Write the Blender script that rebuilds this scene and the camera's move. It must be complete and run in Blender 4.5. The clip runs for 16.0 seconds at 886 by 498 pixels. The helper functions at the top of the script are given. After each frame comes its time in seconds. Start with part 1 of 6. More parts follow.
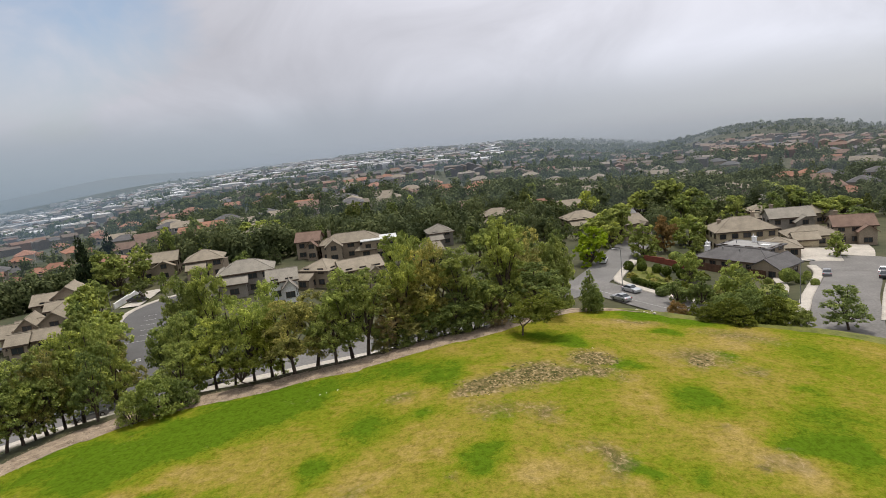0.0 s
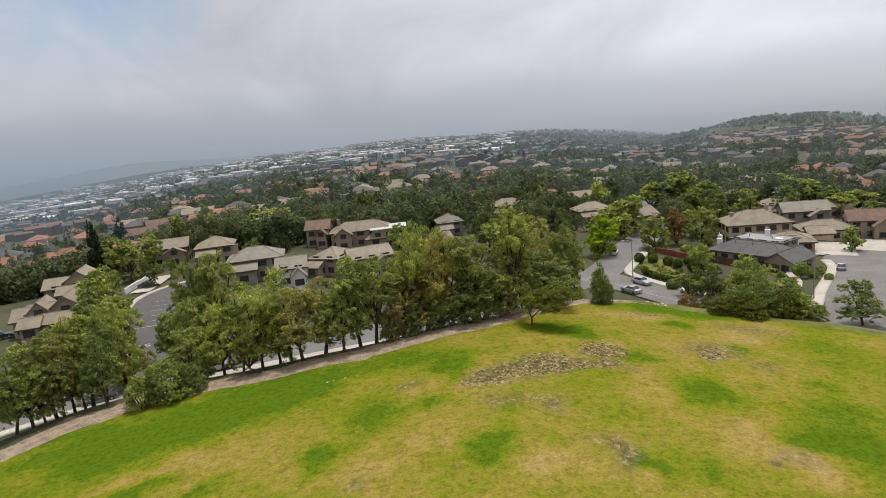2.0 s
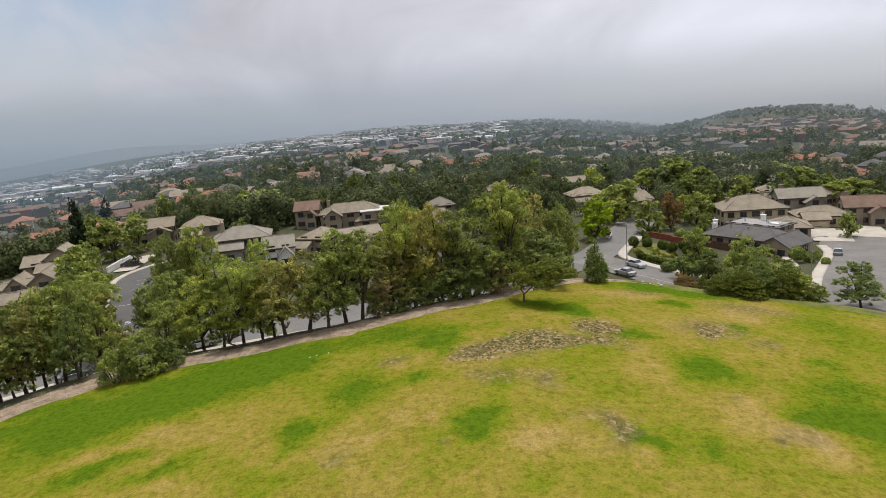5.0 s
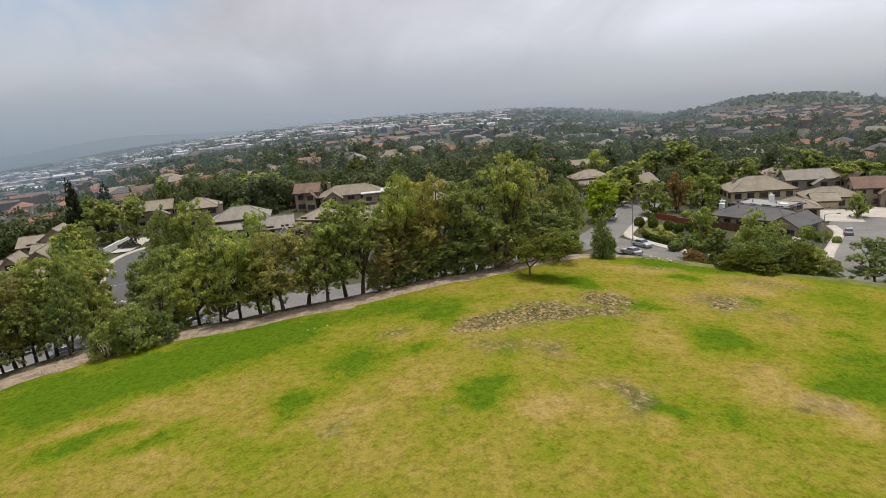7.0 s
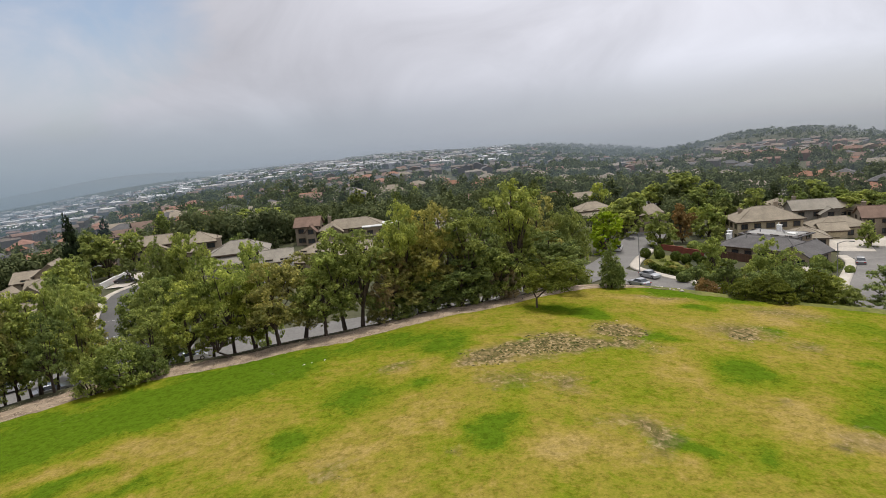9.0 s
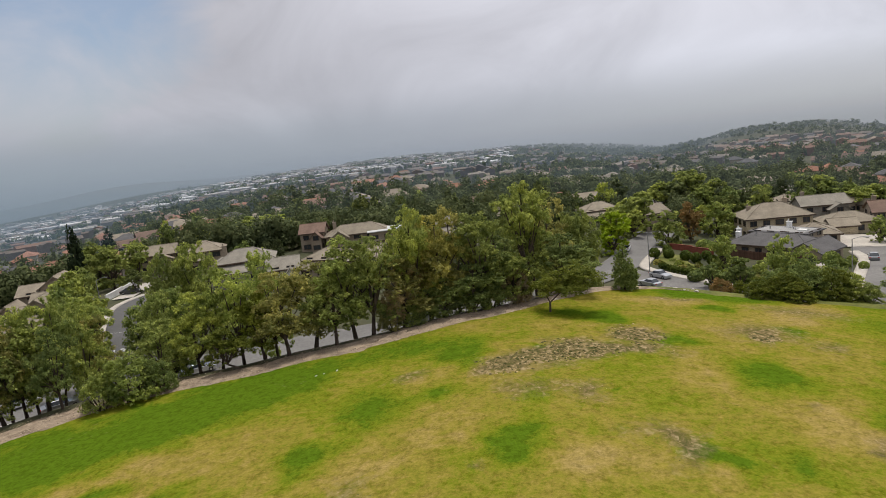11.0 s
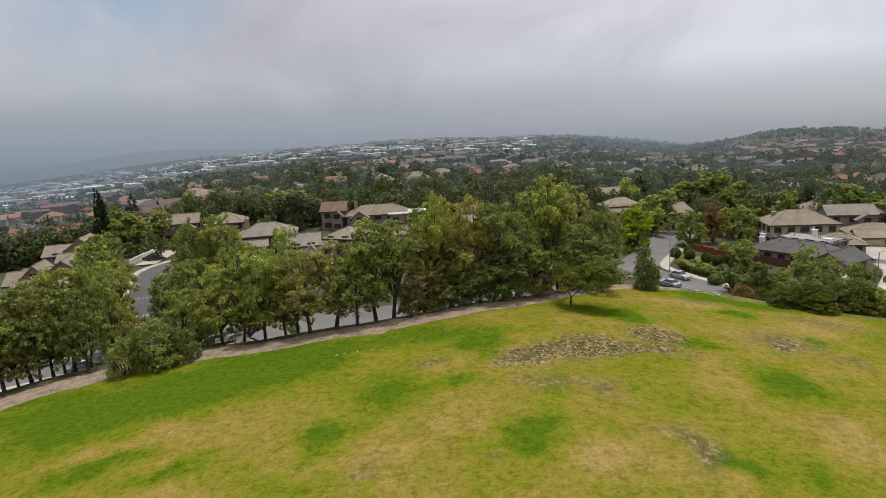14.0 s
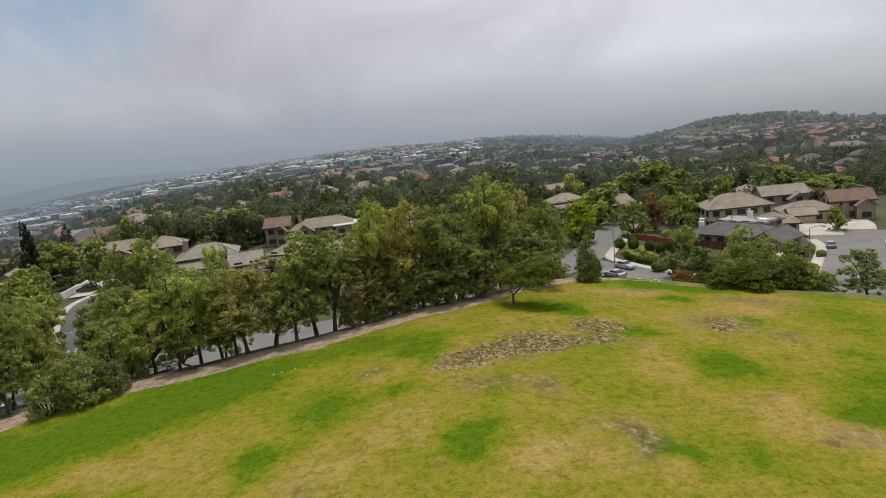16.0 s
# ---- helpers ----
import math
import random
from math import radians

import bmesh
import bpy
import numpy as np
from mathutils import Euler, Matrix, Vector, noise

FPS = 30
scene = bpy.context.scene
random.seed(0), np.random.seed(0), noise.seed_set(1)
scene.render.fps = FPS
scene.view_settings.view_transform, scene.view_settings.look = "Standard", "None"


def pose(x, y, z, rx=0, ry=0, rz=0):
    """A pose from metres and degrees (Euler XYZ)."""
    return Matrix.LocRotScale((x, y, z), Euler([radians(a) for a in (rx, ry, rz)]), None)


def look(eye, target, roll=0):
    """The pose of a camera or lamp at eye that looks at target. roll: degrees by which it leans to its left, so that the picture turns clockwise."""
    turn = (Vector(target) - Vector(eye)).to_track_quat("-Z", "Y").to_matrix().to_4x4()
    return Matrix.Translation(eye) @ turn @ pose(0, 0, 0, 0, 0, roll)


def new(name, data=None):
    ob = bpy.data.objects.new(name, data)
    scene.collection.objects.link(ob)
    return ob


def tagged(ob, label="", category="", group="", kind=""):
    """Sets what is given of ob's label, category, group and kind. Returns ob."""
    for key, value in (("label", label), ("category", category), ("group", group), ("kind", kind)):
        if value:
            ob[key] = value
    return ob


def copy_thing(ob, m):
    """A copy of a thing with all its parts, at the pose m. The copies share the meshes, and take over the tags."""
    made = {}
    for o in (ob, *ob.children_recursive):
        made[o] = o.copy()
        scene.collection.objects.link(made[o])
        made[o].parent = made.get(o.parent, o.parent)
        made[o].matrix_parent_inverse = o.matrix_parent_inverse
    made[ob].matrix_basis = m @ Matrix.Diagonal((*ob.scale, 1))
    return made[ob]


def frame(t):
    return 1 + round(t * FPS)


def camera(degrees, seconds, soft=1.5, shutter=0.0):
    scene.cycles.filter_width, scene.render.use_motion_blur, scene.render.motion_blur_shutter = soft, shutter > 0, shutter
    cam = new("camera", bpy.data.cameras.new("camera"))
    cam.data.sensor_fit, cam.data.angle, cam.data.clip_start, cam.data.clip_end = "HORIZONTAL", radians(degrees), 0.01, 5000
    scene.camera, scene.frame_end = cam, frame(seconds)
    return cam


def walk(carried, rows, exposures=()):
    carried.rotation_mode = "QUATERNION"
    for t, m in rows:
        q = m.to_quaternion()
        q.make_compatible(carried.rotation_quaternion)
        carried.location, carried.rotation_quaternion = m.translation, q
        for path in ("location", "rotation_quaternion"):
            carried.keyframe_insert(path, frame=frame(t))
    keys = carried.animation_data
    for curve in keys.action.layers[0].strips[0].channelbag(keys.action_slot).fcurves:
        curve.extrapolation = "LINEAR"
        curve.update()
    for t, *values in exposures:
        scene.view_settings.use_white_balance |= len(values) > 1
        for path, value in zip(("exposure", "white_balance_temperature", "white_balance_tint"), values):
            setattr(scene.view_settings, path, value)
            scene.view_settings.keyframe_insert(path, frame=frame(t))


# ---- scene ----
cam = camera(70.0, 16.0, soft=0.65)
PATH = [
    (0.0, pose(0.00, 0.00, 25.00, 79.74, 6.10, -1.10)),
    (0.5, pose(-0.30, 0.11, 24.72, 77.86, 6.13, -0.23)),
    (1.0, pose(-0.18, 0.36, 24.80, 77.59, 5.32, -0.08)),
    (1.5, pose(-0.12, 0.38, 24.75, 78.29, 5.51, -0.06)),
    (2.0, pose(0.01, 0.49, 24.76, 78.95, 5.54, -0.10)),
    (2.5, pose(0.14, 0.88, 24.55, 78.76, 4.94, -0.27)),
    (3.0, pose(0.19, 1.37, 23.99, 77.94, 4.55, -0.39)),
    (3.5, pose(0.23, 1.89, 23.78, 77.13, 4.48, -0.39)),
    (4.0, pose(0.33, 2.25, 23.44, 78.14, 4.43, -0.59)),
    (6.5, pose(-0.25, 4.60, 20.16, 77.21, 5.16, -0.46)),
    (7.0, pose(-0.24, 5.14, 19.68, 77.02, 4.81, -0.52)),
    (7.5, pose(-0.26, 5.83, 19.37, 77.57, 4.21, -0.39)),
    (8.0, pose(-0.40, 6.54, 18.92, 77.97, 5.04, -0.53)),
    (8.5, pose(-0.58, 7.10, 18.67, 80.32, 4.79, -0.16)),
    (9.0, pose(-0.46, 7.82, 18.44, 80.26, 5.23, -0.44)),
    (11.5, pose(-1.44, 9.09, 18.77, 80.77, 6.69, -0.15)),
    (12.0, pose(-1.56, 8.96, 18.99, 81.39, 6.73, 0.15)),
    (12.5, pose(-1.80, 8.93, 18.98, 80.63, 6.16, 0.60)),
    (13.0, pose(-1.93, 8.87, 18.95, 80.66, 5.97, 0.86)),
    (13.5, pose(-2.08, 8.80, 19.05, 80.67, 6.20, 1.10)),
    (14.0, pose(-2.20, 8.73, 19.11, 79.28, 3.16, 1.68)),
    (14.5, pose(-2.37, 8.42, 19.23, 80.70, 5.71, 1.71)),
    (15.0, pose(-2.46, 8.38, 19.13, 80.38, 6.04, 1.77)),
    (15.5, pose(-2.12, 8.73, 19.00, 79.86, 5.91, 1.21)),
    (16.0, pose(-0.23, 9.99, 18.48, 79.50, 6.63, -3.05)),
]
walk(cam, PATH, exposures=[(0.0, 0.0), (9.2, -0.02), (11.3, -0.19), (16.0, -0.19)])

# ---------------------------------------------------------------- world, sun
SUN_AZ, SUN_EL = 30.0, 76.0      # degrees to the right of ahead, above the horizon
world = bpy.data.worlds.new("overcast_sky")
scene.world = world
world.use_nodes = True
wt = world.node_tree
wt.nodes.clear()


def wnode(kind, **values):
    n = wt.nodes.new(kind)
    for key, value in values.items():
        n.inputs[key].default_value = value
    return n


sky = wt.nodes.new("ShaderNodeTexSky")
sky.sky_type, sky.sun_disc = "NISHITA", False
sky.sun_elevation, sky.sun_rotation = radians(SUN_EL), radians(SUN_AZ)
sky.air_density, sky.dust_density = 1.0, 1.5
sky_strength = wnode("ShaderNodeBackground", Strength=0.125)
wt.links.new(sky.outputs[0], sky_strength.inputs[0])
coord = wt.nodes.new("ShaderNodeTexCoord")
# cloud sheet: soft noise over the direction, thick to the right, with a bluish opening on the upper left
stretch = wt.nodes.new("ShaderNodeMapping")
stretch.inputs["Scale"].default_value = (1.0, 1.0, 1.7)
wt.links.new(coord.outputs["Generated"], stretch.inputs["Vector"])
puffs = wnode("ShaderNodeTexNoise", Scale=3.2, Detail=6.0, Roughness=0.55, Distortion=0.8)
wt.links.new(stretch.outputs[0], puffs.inputs["Vector"])
gap_dir = Vector((-0.49, 0.84, 0.235)).normalized()
toward = wt.nodes.new("ShaderNodeVectorMath")
toward.operation = "DOT_PRODUCT"
toward.inputs[1].default_value = gap_dir
wt.links.new(coord.outputs["Generated"], toward.inputs[0])
near_gap = wnode("ShaderNodeMapRange")
for key, value in (("From Min", 0.965), ("From Max", 1.0), ("To Min", 0.0), ("To Max", 0.5)):
    near_gap.inputs[key].default_value = value
wt.links.new(toward.outputs["Value"], near_gap.inputs["Value"])
thick = wt.nodes.new("ShaderNodeMath")
thick.operation = "SUBTRACT"
wt.links.new(puffs.outputs["Fac"], thick.inputs[0])
wt.links.new(near_gap.outputs[0], thick.inputs[1])
cover = wnode("ShaderNodeMapRange")
for key, value in (("From Min", 0.02), ("From Max", 0.30), ("To Min", 0.25), ("To Max", 1.0)):
    cover.inputs[key].default_value = value
wt.links.new(thick.outputs[0], cover.inputs["Value"])
# brightness of the cloud: darker and bluer low down, brighter towards the sun
split = wt.nodes.new("ShaderNodeSeparateXYZ")
wt.links.new(coord.outputs["Generated"], split.inputs[0])
height = wt.nodes.new("ShaderNodeValToRGB")
ramp = height.color_ramp
ramp.elements[0].position, ramp.elements[0].color = 0.0, (0.47, 0.495, 0.56, 1)
ramp.elements[1].position, ramp.elements[1].color = 0.5, (0.76, 0.76, 0.81, 1)
for pos, col in ((0.06, (0.525, 0.54, 0.60, 1)), (0.14, (0.565, 0.57, 0.63, 1)), (0.26, (0.60, 0.60, 0.66, 1)), (0.36, (0.645, 0.645, 0.705, 1))):
    e = ramp.elements.new(pos)
    e.color = col
wt.links.new(split.outputs["Z"], height.inputs[0])
sun_dir = Vector((math.sin(radians(SUN_AZ)) * math.cos(radians(SUN_EL)), math.cos(radians(SUN_AZ)) * math.cos(radians(SUN_EL)), math.sin(radians(SUN_EL))))
glare = wt.nodes.new("ShaderNodeVectorMath")
glare.operation = "DOT_PRODUCT"
glare.inputs[1].default_value = Vector((0.62, 0.62, 0.48)).normalized()
wt.links.new(coord.outputs["Generated"], glare.inputs[0])
glow = wnode("ShaderNodeMapRange")
for key, value in (("From Min", 0.45), ("From Max", 1.0), ("To Min", 0.97), ("To Max", 1.45)):
    glow.inputs[key].default_value = value
wt.links.new(glare.outputs["Value"], glow.inputs["Value"])
mottle = wnode("ShaderNodeMapRange")
for key, value in (("From Min", 0.3), ("From Max", 0.7), ("To Min", 0.84), ("To Max", 1.16)):
    mottle.inputs[key].default_value = value
wt.links.new(puffs.outputs["Fac"], mottle.inputs["Value"])
level = wt.nodes.new("ShaderNodeMath")
level.operation = "MULTIPLY"
wt.links.new(glow.outputs[0], level.inputs[0])
wt.links.new(mottle.outputs[0], level.inputs[1])
cloud = wt.nodes.new("ShaderNodeBackground")
wt.links.new(height.outputs[0], cloud.inputs["Color"])
wt.links.new(level.outputs[0], cloud.inputs["Strength"])
both = wt.nodes.new("ShaderNodeMixShader")
wt.links.new(cover.outputs[0], both.inputs[0])
wt.links.new(sky_strength.outputs[0], both.inputs[1])
wt.links.new(cloud.outputs[0], both.inputs[2])
wout = wt.nodes.new("ShaderNodeOutputWorld")
wt.links.new(both.outputs[0], wout.inputs[0])

sun = new("sun", bpy.data.lights.new("sun", "SUN"))
sun.data.energy, sun.data.angle, sun.data.color = 2.7, radians(6), (1.0, 0.95, 0.87)
sun.matrix_world = look(tuple(sun_dir * 500), (0, 0, 0))
scene.view_settings.exposure = 0.0

# ---------------------------------------------------------------- materials
def principled(name, color, rough=0.8, metal=0.0, spec=0.3):
    m = bpy.data.materials.new(name)
    m.use_nodes = True
    b = m.node_tree.nodes["Principled BSDF"]
    b.inputs["Base Color"].default_value = (*color, 1)
    b.inputs["Roughness"].default_value = rough
    b.inputs["Metallic"].default_value = metal
    b.inputs["Specular IOR Level"].default_value = spec
    return m, m.node_tree, b


def ramp_node(nt, stops):
    r = nt.nodes.new("ShaderNodeValToRGB")
    els = r.color_ramp.elements
    els[0].position, els[0].color = stops[0][0], (*stops[0][1], 1)
    els[1].position, els[1].color = stops[-1][0], (*stops[-1][1], 1)
    for p, c in stops[1:-1]:
        e = els.new(p)
        e.color = (*c, 1)
    return r


def noise_node(nt, scale, detail=4.0, rough=0.55, coords="Object", stretch=None, distortion=0.0):
    tc = nt.nodes.new("ShaderNodeTexCoord")
    n = nt.nodes.new("ShaderNodeTexNoise")
    n.inputs["Scale"].default_value, n.inputs["Detail"].default_value = scale, detail
    n.inputs["Roughness"].default_value, n.inputs["Distortion"].default_value = rough, distortion
    out = tc.outputs[coords]
    if stretch:
        mp = nt.nodes.new("ShaderNodeMapping")
        mp.inputs["Scale"].default_value = stretch
        nt.links.new(out, mp.inputs[0])
        out = mp.outputs[0]
    nt.links.new(out, n.inputs["Vector"])
    return n


def mix_rgb(nt, kind, fac, a, b):
    m = nt.nodes.new("ShaderNodeMix")
    m.data_type, m.blend_type = "RGBA", kind
    for socket, v in ((m.inputs[0], fac), (m.inputs[6], a), (m.inputs[7], b)):
        if hasattr(v, "is_output"):
            nt.links.new(v, socket)
        else:
            socket.default_value = (*v, 1) if isinstance(v, tuple) else v
    return m.outputs[2]


def bump_to(nt, b, height, strength, distance):
    n = nt.nodes.new("ShaderNodeBump")
    n.inputs["Strength"].default_value, n.inputs["Distance"].default_value = strength, distance
    nt.links.new(height, n.inputs["Height"])
    nt.links.new(n.outputs[0], b.inputs["Normal"])


def mottled(name, dark, light, scale, rough=0.8, fine=8.0, bump=0.3, dist=0.02, spec=0.3, metal=0.0, coords="Object", stretch=None, vary=0.0):
    """A surface with blotches at one scale and grain at a finer one; vary: lightness that differs from object to object."""
    m, nt, b = principled(name, light, rough, metal, spec)
    big = noise_node(nt, scale, 5.0, 0.6, coords, stretch)
    small = noise_node(nt, scale * fine, 3.0, 0.6, coords, stretch)
    r = ramp_node(nt, ((0.3, dark), (0.7, light)))
    nt.links.new(big.outputs["Fac"], r.inputs[0])
    g = ramp_node(nt, ((0.25, (0.78, 0.78, 0.78)), (0.75, (1.15, 1.15, 1.15))))
    nt.links.new(small.outputs["Fac"], g.inputs[0])
    col = mix_rgb(nt, "MULTIPLY", 1.0, r.outputs[0], g.outputs[0])
    if vary:
        oi = nt.nodes.new("ShaderNodeObjectInfo")
        v = ramp_node(nt, ((0.0, (1 - vary,) * 3), (1.0, (1 + vary,) * 3)))
        nt.links.new(oi.outputs["Random"], v.inputs[0])
        col = mix_rgb(nt, "MULTIPLY", 1.0, col, v.outputs[0])
    nt.links.new(col, b.inputs["Base Color"])
    if bump:
        bump_to(nt, b, small.outputs["Fac"], bump, dist)
    return m


def leaf_material(name, shades, translucent=0.42, vary=0.18, clump=0.55):
    """Leaves: each one takes its own shade; light passes partly through."""
    m, nt, b = principled(name, shades[1], 0.7, 0.0, 0.08)
    geo = nt.nodes.new("ShaderNodeNewGeometry")
    mid = shades[1]
    r = ramp_node(nt, tuple((i / (len(shades) - 1), tuple(m + (v - m) * 0.5 for m, v in zip(mid, c))) for i, c in enumerate(shades)))
    nt.links.new(geo.outputs["Random Per Island"], r.inputs[0])
    oi = nt.nodes.new("ShaderNodeObjectInfo")
    v = ramp_node(nt, ((0.0, (1 - vary, 1 - vary, 1 - vary)), (0.5, (1.0, 1.0, 1.0)), (1.0, (1 + vary * 1.3, 1 + vary, 1 - vary * 0.3))))
    nt.links.new(oi.outputs["Random"], v.inputs[0])
    # clump-sized blotches put sunlit and shaded foliage into the colour
    patch = noise_node(nt, clump, 3.0)
    p = ramp_node(nt, ((0.32, (0.60, 0.66, 0.66)), (0.68, (1.38, 1.32, 1.16))))
    nt.links.new(patch.outputs["Fac"], p.inputs[0])
    col = mix_rgb(nt, "MULTIPLY", 1.0, r.outputs[0], v.outputs[0])
    col = mix_rgb(nt, "MULTIPLY", 1.0, col, p.outputs[0])
    nt.links.new(col, b.inputs["Base Color"])
    tr = nt.nodes.new("ShaderNodeBsdfTranslucent")
    nt.links.new(col, tr.inputs["Color"])
    mx = nt.nodes.new("ShaderNodeMixShader")
    mx.inputs[0].default_value = translucent
    nt.links.new(b.outputs[0], mx.inputs[1])
    nt.links.new(tr.outputs[0], mx.inputs[2])
    nt.links.new(mx.outputs[0], nt.nodes["Material Output"].inputs["Surface"])
    return m


def island_material(name, shades, rough=0.8, grain=0.6):
    """For joined stuff: every separate piece takes one of the shades."""
    m, nt, b = principled(name, shades[0], rough)
    geo = nt.nodes.new("ShaderNodeNewGeometry")
    r = ramp_node(nt, tuple((i / len(shades), c) for i, c in enumerate(shades)))
    r.color_ramp.interpolation = "CONSTANT"
    nt.links.new(geo.outputs["Random Per Island"], r.inputs[0])
    n = noise_node(nt, grain, 3.0)
    g = ramp_node(nt, ((0.3, (0.8, 0.8, 0.8)), (0.7, (1.12, 1.12, 1.12))))
    nt.links.new(n.outputs["Fac"], g.inputs[0])
    nt.links.new(mix_rgb(nt, "MULTIPLY", 1.0, r.outputs[0], g.outputs[0]), b.inputs["Base Color"])
    return m


def lawn_material():
    m, nt, b = principled("lawn", (0.16, 0.22, 0.03), 1.0, 0.0, 0.0)
    def attr(name):
        a = nt.nodes.new("ShaderNodeAttribute")
        a.attribute_name = name
        return a.outputs["Fac"]
    grain = noise_node(nt, 5.0, 5.0, 0.75)
    mid = noise_node(nt, 0.40, 7.0, 0.72, distortion=0.9)
    def blend(value, by, amount):
        s = nt.nodes.new("ShaderNodeMath")
        s.operation = "MULTIPLY_ADD"
        nt.links.new(by, s.inputs[0])
        s.inputs[1].default_value = amount
        nt.links.new(value, s.inputs[2])
        return s.outputs[0]
    wide = noise_node(nt, 0.13, 3.0, 0.55, distortion=0.6)
    dry = blend(attr("dry"), mid.outputs["Fac"], 0.95)
    dry = blend(dry, wide.outputs["Fac"], 0.6)
    dry = blend(dry, grain.outputs["Fac"], 0.55)
    r = ramp_node(nt, ((0.12, (0.082, 0.138, 0.009)), (0.38, (0.164, 0.184, 0.015)), (0.60, (0.242, 0.200, 0.036)), (0.80, (0.302, 0.226, 0.070)), (1.0, (0.35, 0.262, 0.11))))
    nt.links.new(dry, r.inputs[0])
    g = ramp_node(nt, ((0.36, (0.86, 0.87, 0.84)), (0.62, (1.07, 1.06, 1.05))))
    nt.links.new(grain.outputs["Fac"], g.inputs[0])
    col = mix_rgb(nt, "MULTIPLY", 1.0, r.outputs[0], g.outputs[0])
    speck = noise_node(nt, 1.7, 8.0, 0.78)
    sp = ramp_node(nt, ((0.36, (1.10, 1.09, 1.07)), (0.49, (1.0, 1.0, 1.0)), (0.60, (0.70, 0.70, 0.64))))
    nt.links.new(speck.outputs["Fac"], sp.inputs[0])
    col = mix_rgb(nt, "MULTIPLY", 1.0, col, sp.outputs[0])
    soil = ramp_node(nt, ((0.40, (0.075, 0.072, 0.028)), (0.50, (0.150, 0.116, 0.055)), (0.58, (0.215, 0.160, 0.085)), (0.68, (0.36, 0.28, 0.165))))
    clods = noise_node(nt, 2.1, 3.0, 0.6, stretch=(1, 0.75, 1), distortion=0.6)
    nt.links.new(clods.outputs["Fac"], soil.inputs[0])
    bare = blend(attr("bare"), mid.outputs["Fac"], 0.5)
    bare = blend(bare, clods.outputs["Fac"], 0.35)
    k = nt.nodes.new("ShaderNodeMapRange")
    k.inputs["From Min"].default_value, k.inputs["From Max"].default_value = 0.50, 0.95
    k.inputs["To Max"].default_value = 0.9
    nt.links.new(bare, k.inputs["Value"])
    nt.links.new(mix_rgb(nt, "MIX", k.outputs[0], col, soil.outputs[0]), b.inputs["Base Color"])
    bump_to(nt, b, grain.outputs["Fac"], 0.2, 0.05)
    return m


LAWN = lawn_material()
SOIL = mottled("soil", (0.040, 0.050, 0.022), (0.105, 0.095, 0.048), 0.05, 0.95, 14.0, 0.5, 0.1)
MULCH = mottled("mulch", (0.20, 0.150, 0.105), (0.44, 0.345, 0.25), 0.9, 0.95, 5.0, 0.8, 0.08)
ASPHALT = mottled("asphalt", (0.145, 0.138, 0.130), (0.20, 0.192, 0.182), 0.12, 0.9, 20.0, 0.2, 0.01)
DARK_ASPHALT = mottled("dark_asphalt", (0.085, 0.082, 0.080), (0.125, 0.121, 0.118), 0.12, 0.9, 20.0, 0.2, 0.01)
PALE_ASPHALT = mottled("worn_asphalt", (0.150, 0.142, 0.132), (0.215, 0.203, 0.190), 0.14, 0.9, 16.0, 0.2, 0.01)
CONCRETE = mottled("concrete", (0.40, 0.36, 0.31), (0.53, 0.485, 0.42), 0.3, 0.85, 10.0, 0.15, 0.01)
ROAD_PAINT = mottled("road_paint", (0.38, 0.38, 0.36), (0.58, 0.58, 0.56), 2.0, 0.7)
BARK = mottled("bark", (0.045, 0.033, 0.024), (0.12, 0.092, 0.068), 2.5, 0.95, 6.0, 0.8, 0.04, stretch=(1, 1, 0.25))
PALE_BARK = mottled("pale_bark", (0.17, 0.14, 0.11), (0.34, 0.30, 0.25), 2.5, 0.95, 6.0, 0.8, 0.04, stretch=(1, 1, 0.25))
LEAF = {
    "green": leaf_material("leaf_green", ((0.117, 0.143, 0.044), (0.287, 0.337, 0.094), (0.589, 0.620, 0.183))),
    "dark": leaf_material("leaf_dark", ((0.076, 0.107, 0.037), (0.184, 0.235, 0.073), (0.390, 0.445, 0.139)), 0.35),
    "light": leaf_material("leaf_light", ((0.145, 0.180, 0.047), (0.326, 0.394, 0.099), (0.616, 0.620, 0.223))),
    "brown": leaf_material("leaf_brown", ((0.140, 0.139, 0.046), (0.312, 0.304, 0.096), (0.600, 0.524, 0.192))),
    "rust": leaf_material("leaf_rust", ((0.182, 0.119, 0.049), (0.301, 0.189, 0.077), (0.322, 0.259, 0.084))),
    "dry": leaf_material("leaf_dry", ((0.179, 0.138, 0.079), (0.310, 0.241, 0.144), (0.261, 0.233, 0.086)), 0.2),
    "lime": leaf_material("leaf_lime", ((0.150, 0.240, 0.014), (0.270, 0.370, 0.020), (0.400, 0.460, 0.050)), 0.4, 0.03),
    "olive": leaf_material("leaf_olive", ((0.064, 0.078, 0.014), (0.144, 0.168, 0.027), (0.284, 0.309, 0.065))),
    "cypress": leaf_material("leaf_cypress", ((0.010, 0.018, 0.010), (0.020, 0.032, 0.016), (0.034, 0.050, 0.024)), 0.15),
}
